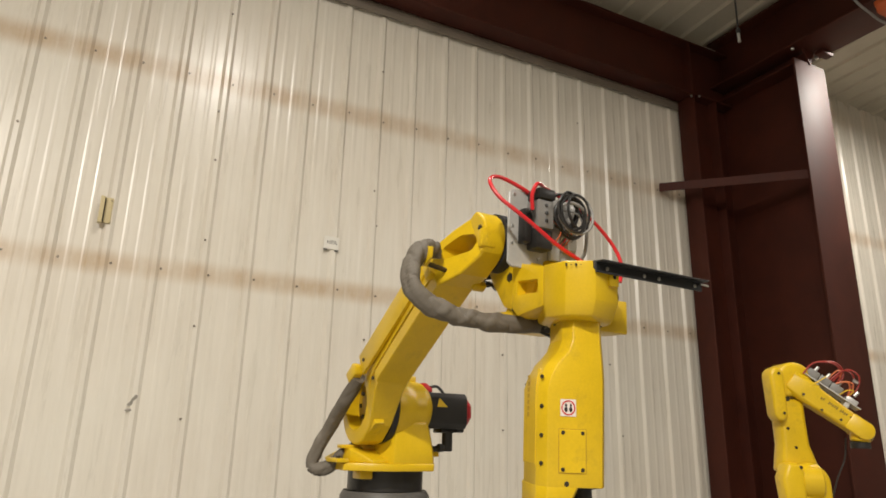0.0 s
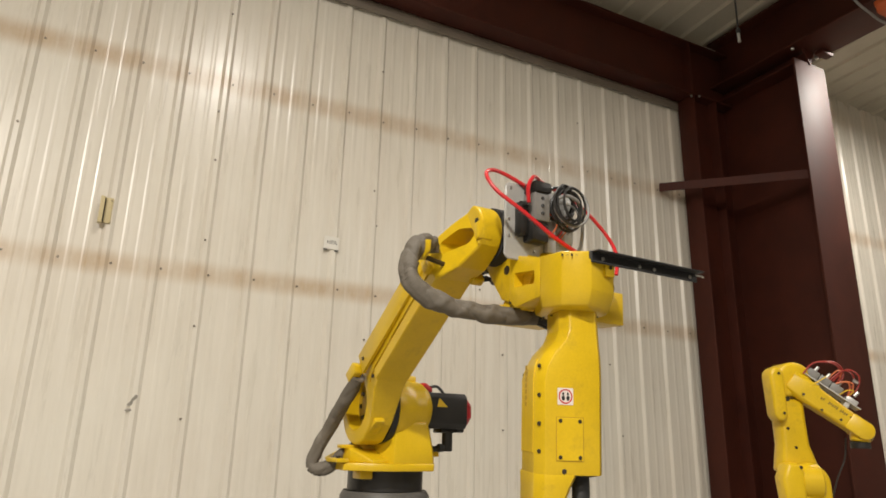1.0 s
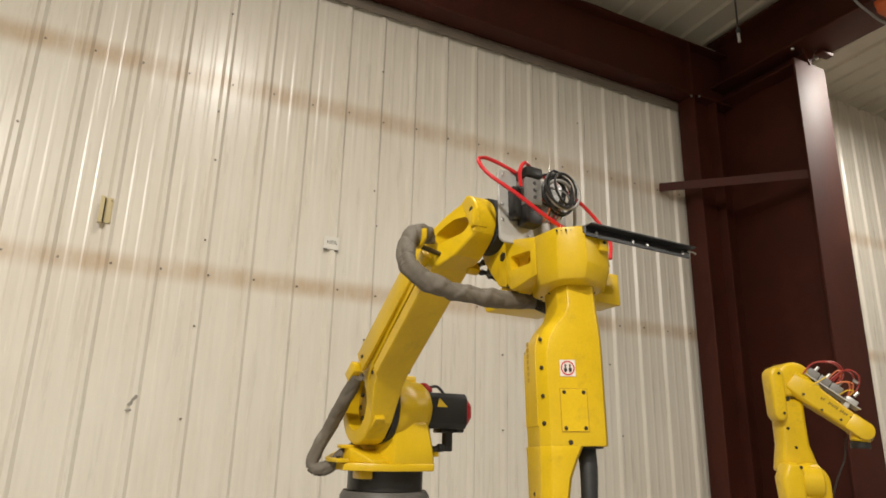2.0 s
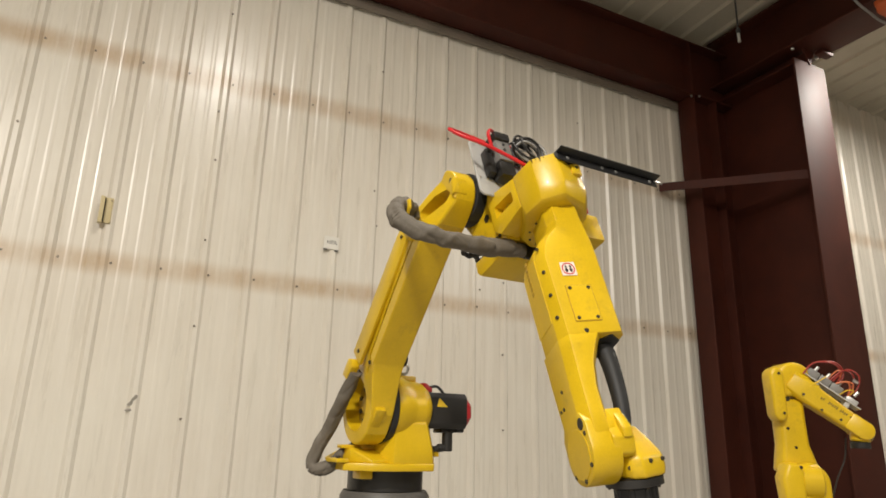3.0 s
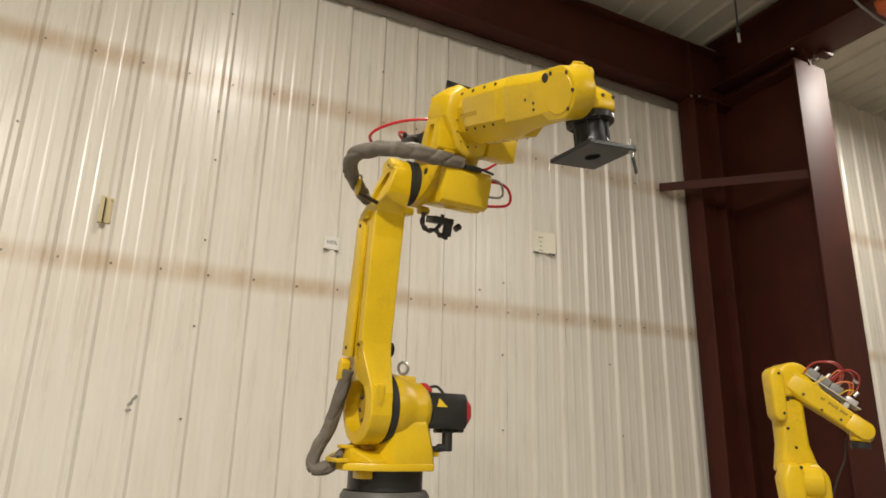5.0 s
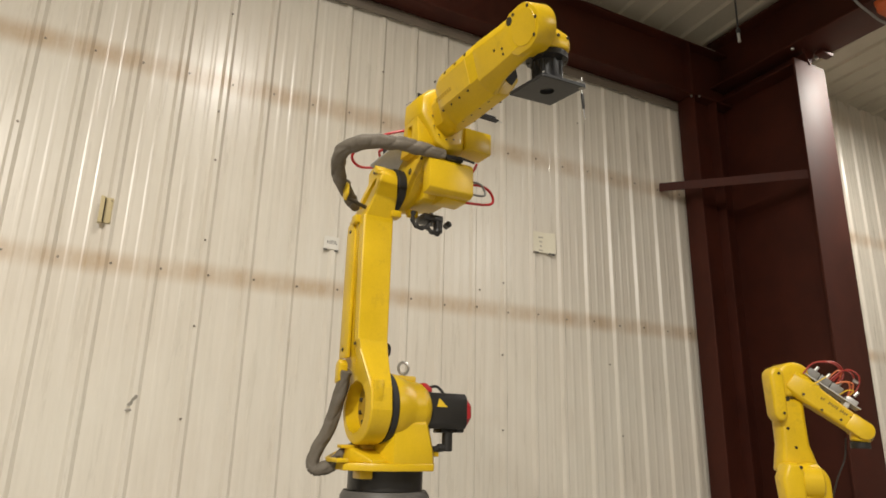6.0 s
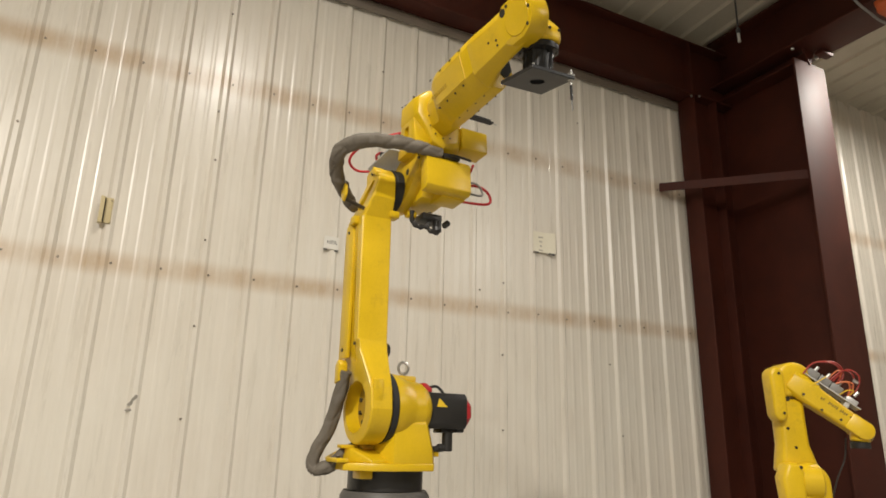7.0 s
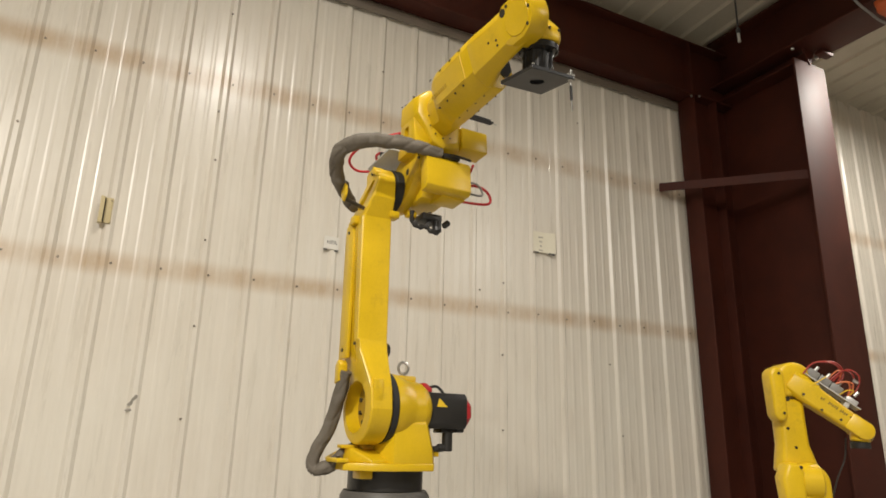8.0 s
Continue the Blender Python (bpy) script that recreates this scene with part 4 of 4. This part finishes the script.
    # solid black disc closing the inner end of the plate's bore
    part("bore_plug", turned([(0.021, 0.150), (0.021, 0.1635), (0.002, 0.1636)], pose(0, 0.017, -0.045, 0, 90, 0), 28), RUBBER, wrist)
    screws([(0.157, 0.017 + sy * 0.066, -0.045 + sz * 0.066) for sy in (-1, 1) for sz in (-1, 1)], (-1, 0, 0), wrist, 0.005, 0.006, STEEL_BRIGHT)
    screws([(0.098, 0.0 + 0.0535 * math.cos(a), -0.022 + 0.0535 * math.sin(a)) for a in [2 * math.pi * i / 10 for i in range(10)]], (1, 0, 0), wrist, 0.004, 0.005)
    screws([(0.055, -0.048, 0.02), (0.045, -0.01, 0.043), (0.045, 0.025, 0.043)], (0, -0.3, 1), wrist, 0.006)
    # sensor hanging from the plate's corner
    sx, sy, sz = 0.168, 0.09, 0.022
    part("sensor_clip", box(sx - 0.012, sx + 0.008, sy - 0.009, sy + 0.009, sz - 0.007, sz + 0.008, 0.002), STEEL_BRIGHT, wrist, "bright steel sensor clip")
    part("sensor_pin", rod((sx - 0.026, sy, sz), (sx + 0.022, sy, sz), 0.0035, 12), STEEL_BRIGHT, wrist)
    part("sensor_body", rod((sx + 0.022, sy, sz), (sx + 0.066, sy + 0.004, sz), 0.0042, 12), BLACK, wrist)
    part("sensor_lead", tube([(sx + 0.068, sy + 0.004, sz), (sx + 0.085, sy + 0.006, sz), (sx + 0.098, sy + 0.007, sz)], 0.0022, 8, 6), CABLE_GREY, wrist)
    part("rear_plug", cylinder_y(0.03, -0.083, 0.016, -0.05, -0.02, 14), BLACK, wrist)
    return wrist


YELLOW_LABEL = surface("label_yellow", (0.75, 0.5, 0.02), (0.8, 0.55, 0.03), 0.5)
# darker yellow: dirt on the stop block, painted shade in the hub recess
YELLOW_DIM = surface("oily_and_shaded_yellow", (0.30, 0.18, 0.01), (0.45, 0.28, 0.012), 0.5, blotch=20)
WORN = surface("worn_print", (0.36, 0.22, 0.02), (0.5, 0.31, 0.015), 0.5)

robot = empty("industrial_robot", BASE, "large yellow six-axis robot arm with grey hose sleeves", "robot arm")
part("foot", turned([(0.21, 0), (0.21, 0.03), (0.158, 0.05), (0.155, 0.235), (0.145, 0.252)], None, 48), GREY, robot, "grey cast robot foot")
part("bearing_ring", turned([(0.128, 0.251), (0.131, 0.255), (0.131, 0.318), (0.128, 0.322)], None, 48), BLACK, robot, "black bearing ring")
part("ring_tab", box(0.05, 0.115, -0.145, -0.10, 0.295, 0.32, 0.003), YELLOW, robot, "small yellow scale tab")
turret, arm, elbow, fore, wrist = build_turret(robot), build_upper_arm(robot), build_elbow(robot), build_forearm(robot), build_wrist(robot)

# hose sleeves: rigid folds that ride along a curve between arm and elbow, and between turret and arm
UPPER_N, LOWER_N = 52, 40
upper_folds = [sleeve_segment("sleeve_fold", robot, 0.0122, 0.0235, i) for i in range(UPPER_N)]
lower_folds = [sleeve_segment("lower_sleeve_fold", robot, 0.0112, 0.0215, 90 + i) for i in range(LOWER_N)]


def fold_poses(points, n, side):
    """Poses of n rings evenly along a polyline, carried along it without twisting."""
    d = [0.0]
    for a, b in zip(points, points[1:]):
        d.append(d[-1] + (b - a).length)
    out = []
    for i in range(n):
        s = d[-1] * (i + 0.5) / n
        k = max(j for j in range(len(points) - 1) if d[j] <= s)
        u = (s - d[k]) / (d[k + 1] - d[k])
        p = points[k].lerp(points[k + 1], u)
        t0 = (points[k + 1] - points[max(k - 1, 0)]).normalized()
        t1 = (points[min(k + 2, len(points) - 1)] - points[k]).normalized()
        tan = t0.lerp(t1, u).normalized()
        side = (side - side.dot(tan) * tan).normalized()
        m = Matrix((tan, side, tan.cross(side))).transposed().to_4x4()
        m.translation = p
        out.append(m)
    return out


def upper_sleeve(up, el):
    a, b = up @ Vector((-0.005, -0.218, 0.702)), el @ Vector((0.222, 0.009, 0.08))
    ta, tb = up.to_3x3() @ Vector((-0.242, 0.017, 0.19)), el.to_3x3() @ Vector((-0.183, 1.832, 0.001))
    pts = []
    for i in range(61):
        u = i / 60
        pts.append((2 * u ** 3 - 3 * u ** 2 + 1) * a + (u ** 3 - 2 * u ** 2 + u) * ta + (-2 * u ** 3 + 3 * u ** 2) * b + (u ** 3 - u ** 2) * tb)
    return fold_poses(pts, UPPER_N, up.to_3x3() @ Vector((0, 1, 0)))


def lower_sleeve(j1, up):
    top = up @ Vector((-0.03, -0.2, 0.115))
    knots = [top, top.lerp(j1 @ Vector((0.0, -0.217, 0.46)), 0.9), j1 @ Vector((-0.012, -0.247, 0.395)), j1 @ Vector((-0.020, -0.263, 0.347)), j1 @ Vector((-0.012, -0.252, 0.322)), j1 @ Vector((0.008, -0.220, 0.330)), j1 @ Vector((0.032, -0.172, 0.372)), j1 @ Vector((0.055, -0.126, 0.402))]
    return fold_poses(spline(knots, 60), LOWER_N, Vector((1, 0, 0)))


# pedestal under the large robot
ped = empty("robot_pedestal", pose(0.93, 2.246, 0), "grey welded steel pedestal under the robot", "pedestal")
part("post", turned([(0.15, 0.02), (0.15, 1.04)], None, 40), GREY, ped)
part("top_plate", box(-0.26, 0.26, -0.26, 0.26, 1.04, 1.065, 0.004), GREY, ped)
part("base_plate", box(-0.33, 0.33, -0.33, 0.33, 0, 0.02, 0.004), GREY, ped)


def motions():
    steps = [i / 10 for i in range(81)]
    poses = [(t, joints(t)) for t in steps]
    for ob, k in ((turret, 0), (arm, 1), (elbow, 2), (fore, 3), (wrist, 4)):
        walk(ob, [(t, p[k]) for t, p in poses])
    for folds, rows in ((upper_folds, [(t, upper_sleeve(p[1], p[2])) for t, p in poses]), (lower_folds, [(t, lower_sleeve(p[0], p[1])) for t, p in poses])):
        for i, ob in enumerate(folds):
            walk(ob, [(t, r[i]) for t, r in rows])


# ---- the small robot beside the column ----
def small_robot():
    base = empty("small_robot", pose(2.416, 1.734, 1.05, 0, 0, -27.2), "small yellow tabletop robot arm with valve block and tubes", "robot arm")
    h = 0.32   # height of the shoulder above the stand
    part("foot", turned([(0.12, 0.0), (0.12, 0.02), (0.09, 0.05), (0.085, 0.20)], None, 32), YELLOW, base)
    shoulder = part("shoulder", prism(arc(0.02, h - 0.01, 0.075, 0, 180, 14) + [(-0.055, 0.22), (-0.05, 0.18), (0.085, 0.18), (0.095, 0.22)], -0.075, 0.06, "y", 0.018, 3), YELLOW, base)
    part("shoulder_drum", rod((-0.02, -0.04, h + 0.0), (0.062, -0.055, h + 0.0), 0.062, 32), YELLOW, base)
    side = prism([(-0.085, h - 0.14), (-0.02, h - 0.14), (-0.012, h + 0.03), (-0.03, h + 0.065), (-0.075, h + 0.065), (-0.098, h + 0.01)], -0.1, -0.02, "y", 0.014, 3)
    part("shoulder_cover", side, YELLOW, base)
    a = loft([(h + 0.03, [(-0.07, -0.05), (0.07, -0.055), (0.085, -0.01), (0.07, 0.05), (-0.065, 0.05), (-0.08, 0.0)]),
              (h + 0.13, [(-0.055, -0.046), (0.040, -0.050), (0.053, -0.01), (0.040, 0.040), (-0.052, 0.040), (-0.064, 0.0)]),
              (h + 0.23, [(-0.057, -0.046), (0.036, -0.050), (0.050, -0.01), (0.036, 0.040), (-0.053, 0.040), (-0.065, 0.0)]),
              (h + 0.30, [(-0.05, -0.045), (0.035, -0.05), (0.05, -0.01), (0.035, 0.04), (-0.045, 0.04), (-0.06, 0.0)])], 0.014, 3)
    bmesh.ops.transform(a, matrix=Matrix(((0, 1, 0, 0), (0, 0, 1, 0), (1, 0, 0, 0), (0, 0, 0, 1))), verts=a.verts)
    arm_s = part("upper_arm", a, YELLOW, base)
    part("elbow_cover", prism([(-0.090, h + 0.24), (-0.078, h + 0.215), (-0.052, h + 0.215), (-0.041, h + 0.245), (-0.040, h + 0.390), (-0.050, h + 0.420), (-0.078, h + 0.420), (-0.096, h + 0.395)], -0.080, 0.0, "y", 0.016, 4), YELLOW, base)
    part("elbow_drum", prism(arc(0.012, h + 0.37, 0.072, 20, 200, 14) + [(-0.05, h + 0.31), (0.07, h + 0.31)], -0.06, 0.07, "y", 0.014, 3), YELLOW, base)
    # black block in place of the shaded gap beside the elbow
    part("elbow_gap_shade", box(-0.038, -0.012, -0.045, 0.02, h + 0.26, h + 0.36, 0.004), BLACK, base)
    # forearm, drooping away from the elbow and towards the viewer's side
    f0, f1 = Vector((0.035, -0.03, h + 0.345)), Vector((0.222, -0.09, h + 0.19))
    fm = Matrix.Translation(f0) @ (f1 - f0).to_track_quat("X", "Z").to_matrix().to_4x4()
    ln = (f1 - f0).length

    def in_fore(name, bm, mat, label=""):
        bmesh.ops.transform(bm, matrix=fm, verts=bm.verts)
        return part(name, bm, mat, fore_s if fore_s else base, label)
    fore_s = None
    fore_s = in_fore("forearm", loft([(-0.045, eight(-0.052, 0.052, -0.044, 0.044, 0.016)), (0.05, eight(-0.052, 0.052, -0.043, 0.044, 0.010)), (0.058, eight(-0.050, 0.050, -0.041, 0.038, 0.008)), (ln - 0.03, eight(-0.044, 0.044, -0.035, 0.028, 0.008)), (ln + 0.02, eight(-0.030, 0.030, -0.028, 0.024, 0.010))], 0.006, 3), YELLOW)
    in_fore("wrist_cheek", prism(arc(ln + 0.015, -0.002, 0.038, -100, 100, 14) + [(ln - 0.06, 0.036), (ln - 0.06, -0.03)], 0.02, 0.052, "y", 0.008, 2), YELLOW)
    in_fore("wrist_cheek", prism(arc(ln + 0.002, -0.004, 0.034, -100, 100, 14) + [(ln - 0.06, 0.030), (ln - 0.06, -0.035)], -0.05, -0.02, "y", 0.008, 2), YELLOW)
    # dark slab drawn for the shaded slot between the wrist cheeks
    in_fore("wrist_slot_shade", prism(arc(ln + 0.012, -0.002, 0.0365, -80, 80, 14) + [(ln - 0.01, 0.0)], 0.010, 0.019, "y", 0.001, 1), RUBBER)
    part("flange", turned([(0.032, 0), (0.034, 0.004), (0.034, 0.02), (0.03, 0.024)], Matrix.Translation((0.208, -0.09, h + 0.122)), 24), BLACK, base, "black tool flange")
    part("wrist_body", rod((0.208, -0.09, h + 0.145), (0.215, -0.09, h + 0.19), 0.034, 20), YELLOW, base)
    bm = bmesh.new()
    for k in range(17):
        if k not in (2, 3, 9, 14):
            box(0.075 + 0.0075 * k, 0.0795 + 0.0075 * k, -0.0515 + 0.0003 * k, -0.0478 + 0.0003 * k, 0.002 + 0.002 * (k % 2), 0.012 + 0.001 * (k % 3), 0, into=bm)
    in_fore("worn_print", bm, WORN_INK)
    for x, y, z in ((0.02, -0.059, -0.02), (0.1, -0.052, -0.03), (0.17, -0.047, -0.02)):
        in_fore("screw", rod((x, y + 0.002, z), (x, y - 0.002, z), 0.005, 10), BOLT)
    for x, z in ((-0.062, h + 0.395), (-0.058, h + 0.245), (-0.03, h + 0.05), (-0.03, h - 0.08)):
        part("screw", rod((x, -0.07, z), (x, -0.104 if z < h + 0.1 else -0.083, z), 0.0055, 10), BOLT, base)
    for x, z in ((-0.035, h + 0.19), (-0.012, h + 0.12)):
        part("screw", rod((x, -0.040, z), (x, -0.0515, z), 0.0055, 10), BOLT, base)
    # valve block on the forearm
    vp = in_fore("valve_plate", box(-0.02, 0.205, -0.03, 0.05, 0.054, 0.059, 0.001, 1), ALU, "bright aluminium valve plate")
    in_fore("plate_leg", box(0.03, 0.05, -0.02, 0.04, 0.045, 0.063, 0.002, 1), ALU)
    in_fore("plate_leg", box(0.15, 0.17, -0.02, 0.04, 0.03, 0.063, 0.002, 1), ALU)
    for x in (-0.012, 0.034, 0.08, 0.145):
        in_fore("valve", box(x, x + 0.044, -0.02, 0.025, 0.059, 0.09 if x < 0.12 else 0.078, 0.004), VALVE_GREY if x < 0.12 else ALU)
        in_fore("valve_coil", box(x + 0.008, x + 0.034, 0.026, 0.048, 0.067, 0.09, 0.004), BLACK)
        in_fore("fitting", rod((x + 0.022, 0.0, 0.09), (x + 0.024, 0.0, 0.112), 0.006, 8), STEEL_BRIGHT)
    arcs = [((0.0, -0.03, 0.05), (0.01, -0.02, 0.12), (0.07, 0.0, 0.17), (0.12, 0.02, 0.16), (0.13, 0.01, 0.10), DULL_RED),
            ((-0.005, -0.02, 0.05), (0.015, 0.0, 0.13), (0.08, 0.02, 0.185), (0.13, 0.03, 0.165), (0.14, 0.02, 0.10), DULL_RED),
            ((0.1, 0.0, 0.10), (0.12, 0.01, 0.17), (0.16, 0.02, 0.18), (0.185, 0.03, 0.14), (0.17, 0.02, 0.09), DULL_RED),
            ((0.11, 0.0, 0.10), (0.13, 0.02, 0.185), (0.18, 0.02, 0.19), (0.205, 0.03, 0.14), (0.19, 0.02, 0.09), DULL_RED),
            ((0.13, 0.0, 0.09), (0.15, 0.0, 0.13), (0.175, 0.0, 0.14), (0.19, 0.01, 0.12), (0.2, 0.01, 0.07), ORANGE_TUBE),
            ((0.12, -0.01, 0.09), (0.14, -0.01, 0.12), (0.16, -0.01, 0.13), (0.18, 0.0, 0.11), (0.19, 0.0, 0.07), ORANGE_TUBE),
            ((0.09, 0.0, 0.09), (0.1, 0.01, 0.15), (0.115, 0.01, 0.16), (0.13, 0.02, 0.13), (0.14, 0.02, 0.09), ORANGE_TUBE)]
    for *pts, mat in arcs:
        in_fore("air_tube", tube([(-0.02 + 0.9 * x, y, 0.06 + 0.85 * (z - 0.06)) for x, y, z in pts], 0.0032, 36, 8), mat)
    for pts in (((0.0, -0.03, 0.05), (0.0, -0.045, 0.03), (0.02, -0.05, 0.02), (0.03, -0.05, 0.04), (0.05, -0.03, 0.09)), ((0.12, -0.03, 0.06), (0.13, -0.035, 0.085), (0.145, -0.03, 0.10), (0.155, -0.01, 0.10), (0.15, 0.01, 0.08))):
        in_fore("signal_wire", tube(pts, 0.002, 24, 6), YELLOW_LABEL)
    in_fore("coupling", rod((0.135, 0.02, 0.145), (0.155, 0.02, 0.145), 0.007, 10), STEEL_BRIGHT)
    part("hanging_cable", tube([(0.21, 0.0, h + 0.16), (0.205, 0.02, h + 0.08), (0.17, 0.03, h + 0.0), (0.14, 0.05, h - 0.12), (0.12, 0.06, h - 0.26)], 0.0028, 40, 8), BLACK, base)
    stand = empty("robot_stand", pose(2.416, 1.734, 0, 0, 0, -27.2), "grey steel stand under the small robot", "stand")
    part("stand_post", box(-0.07, 0.07, -0.07, 0.07, 0.015, 1.03, 0.006), GREY, stand)
    part("stand_top", box(-0.2, 0.2, -0.2, 0.2, 1.03, 1.05, 0.004), GREY, stand)
    part("stand_foot", box(-0.25, 0.25, -0.25, 0.25, 0, 0.015, 0.004), GREY, stand)


small_robot()


# ---- small things on the wall and under the roof ----
def lettering(text, size, m, material, parent):
    cu = bpy.data.curves.new("lettering", "FONT")
    cu.body, cu.size, cu.extrude, cu.align_x, cu.align_y = text, size, 0.0006, "CENTER", "CENTER"
    tmp = new("lettering", cu)
    bpy.context.view_layer.update()
    me = bpy.data.meshes.new_from_object(tmp.evaluated_get(bpy.context.evaluated_depsgraph_get()))
    bpy.data.objects.remove(tmp)
    bpy.data.curves.remove(cu)
    me.materials.clear()
    me.materials.append(material)
    ob = new("lettering", me)
    ob.parent = parent
    ob.matrix_basis = m
    return ob


RIB_FACE = WALL_Y - 0.021
sign = empty("wall_sign", pose(1.388, RIB_FACE - 0.001, 2.888, 0, 2, 0), "small white plastic sign with black letters on the wall", "sign")
part("sign_board", box(-0.058, 0.058, -0.006, 0, -0.05, 0.05, 0.002, 1), WHITE, sign)
lettering("HPA", 0.042, Matrix.Translation((0.003, -0.0066, 0.002)) @ pose(0, 0, 0, 90, 0, 0), INK, sign)
# the sign's cast shadow at both lower corners, built as grey strips
part("sign_shadow", box(-0.058, -0.03, -0.006, 0.0, -0.062, -0.051, 0.001, 1), GREY, sign)
part("sign_shadow", box(0.03, 0.058, -0.006, 0.0, -0.062, -0.051, 0.001, 1), GREY, sign)

notice = empty("paper_notice", pose(3.345, RIB_FACE - 0.001, 3.195, 0, 0, 0), "yellowed paper notice with faded print on the wall", "notice")
bm = bmesh.new()
cols = []
for i in range(13):
    u = i / 12
    lift = 0.025 * max(0, u - 0.62) ** 1.2 * 4
    cols.append([bm.verts.new((-0.11 + 0.22 * u, -0.003 - lift, z)) for z in (-0.095, 0.095)])
for a, b in zip(cols, cols[1:]):
    bm.faces.new((a[0], b[0], b[1], a[1]))
ext = bmesh.ops.extrude_face_region(bm, geom=bm.faces[:])
for v in ext["geom"]:
    if isinstance(v, bmesh.types.BMVert):
        v.co.y += 0.0015
part("paper_sheet", bm, PAPER, notice)
for k, (w, hh) in enumerate(((0.05, 0.012), (0.03, 0.012), (0.022, 0.012), (0.04, 0.012))):
    part("print_bar", box(-0.03 - w / 2, -0.03 + w / 2, -0.0045, -0.0038, 0.05 - 0.04 * k - hh, 0.05 - 0.04 * k, 0), FADED, notice)
# grey strips below the paper's two lower corners
part("lower_plate", box(-0.112, -0.06, -0.012, -0.002, -0.106, -0.096, 0.001, 1), GREY, notice)
part("lower_plate", box(0.05, 0.115, -0.02, -0.002, -0.108, -0.096, 0.001, 1), GREY, notice)

clip = empty("rail_holder", pose(-0.13, RIB_FACE - 0.001, 2.87, 0, 0, 0), "yellowed plastic holder screwed to a wall rib", "holder")
part("holder_back", box(-0.028, 0.024, -0.012, 0, -0.085, 0.09, 0.004), CREAM_PLASTIC, clip)
part("holder_lip", prism([(-0.052, -0.012), (-0.028, -0.012), (-0.024, -0.05), (-0.05, -0.055)], -0.095, 0.085, "z", 0.003, 2), CREAM_PLASTIC, clip)
# solid dark bar coloured as the shade in the holder's slot
part("holder_slot_shade", box(-0.027, -0.019, -0.03, -0.012, -0.085, 0.08, 0.001, 1), RECESS_SHADE, clip)
screws([(0.015, -0.012, 0.07)], (0, -1, 0), clip, 0.006)

scuff = empty("sheet_tear", pose(0.178, RIB_FACE, 1.66), "small torn dent in the wall sheet", "dent")
rng = random.Random(8)
for k in range(4):
    bm = bmesh.new()
    ring = [(0.016 * rng.uniform(0.4, 1) * math.cos(a), -0.002 + 0.0 * a, 0.022 * rng.uniform(0.5, 1) * math.sin(a)) for a in [2 * math.pi * j / 9 for j in range(9)]]
    f = bm.faces.new([bm.verts.new(p) for p in ring])
    e = bmesh.ops.extrude_face_region(bm, geom=[f])
    for v in e["geom"]:
        if isinstance(v, bmesh.types.BMVert):
            v.co.y += 0.004
    ob = part("torn_flake", bm, GREY_SCUFF, scuff)
    ob.matrix_basis = pose((0.025, 0.008, -0.005, -0.012)[k], 0, (0.035, 0.018, -0.005, -0.045)[k], 0, 30 * k, 0)

cord = empty("pull_cord", pose(4.05, 2.95, 0), "thin dark cord with a metal end hanging from the roof", "cord")
part("cord_line", tube([(0.06, 0, 6.02), (0.02, 0.0, 5.3), (0.0, 0, 4.62)], 0.007, 20, 8), BLACK, cord)
part("cord_end", rod((0.0, 0, 4.52), (0.0, 0, 4.60), 0.012, 10), STEEL_BRIGHT, cord)
part("cord_knot", rod((0.0, 0, 4.60), (0.0, 0, 4.64), 0.018, 10), BLACK, cord)

hoist = empty("hoist_trolley", pose(5.6, 2.5, 5.298), "orange painted hoist trolley with looped grey cable", "hoist")
part("trolley_body", prism([(0.0, 0.0), (0.5, 0.0), (0.5, -0.11), (0.06, -0.09), (0.0, -0.05)], -0.3, 0.22, "y", 0.01, 3), ORANGE, hoist)
part("trolley_plate", box(0.05, 0.45, 0.2205, 0.232, -0.09, -0.01, 0.003), ORANGE, hoist)
part("looped_cable", tube([(-0.34, 0.22, -0.004), (-0.29, 0.23, -0.05), (-0.18, 0.245, -0.075), (-0.02, 0.255, -0.095), (0.2, 0.26, -0.12), (0.5, 0.2, -0.12)], 0.011, 40, 10), CABLE_GREY, hoist)
motions()
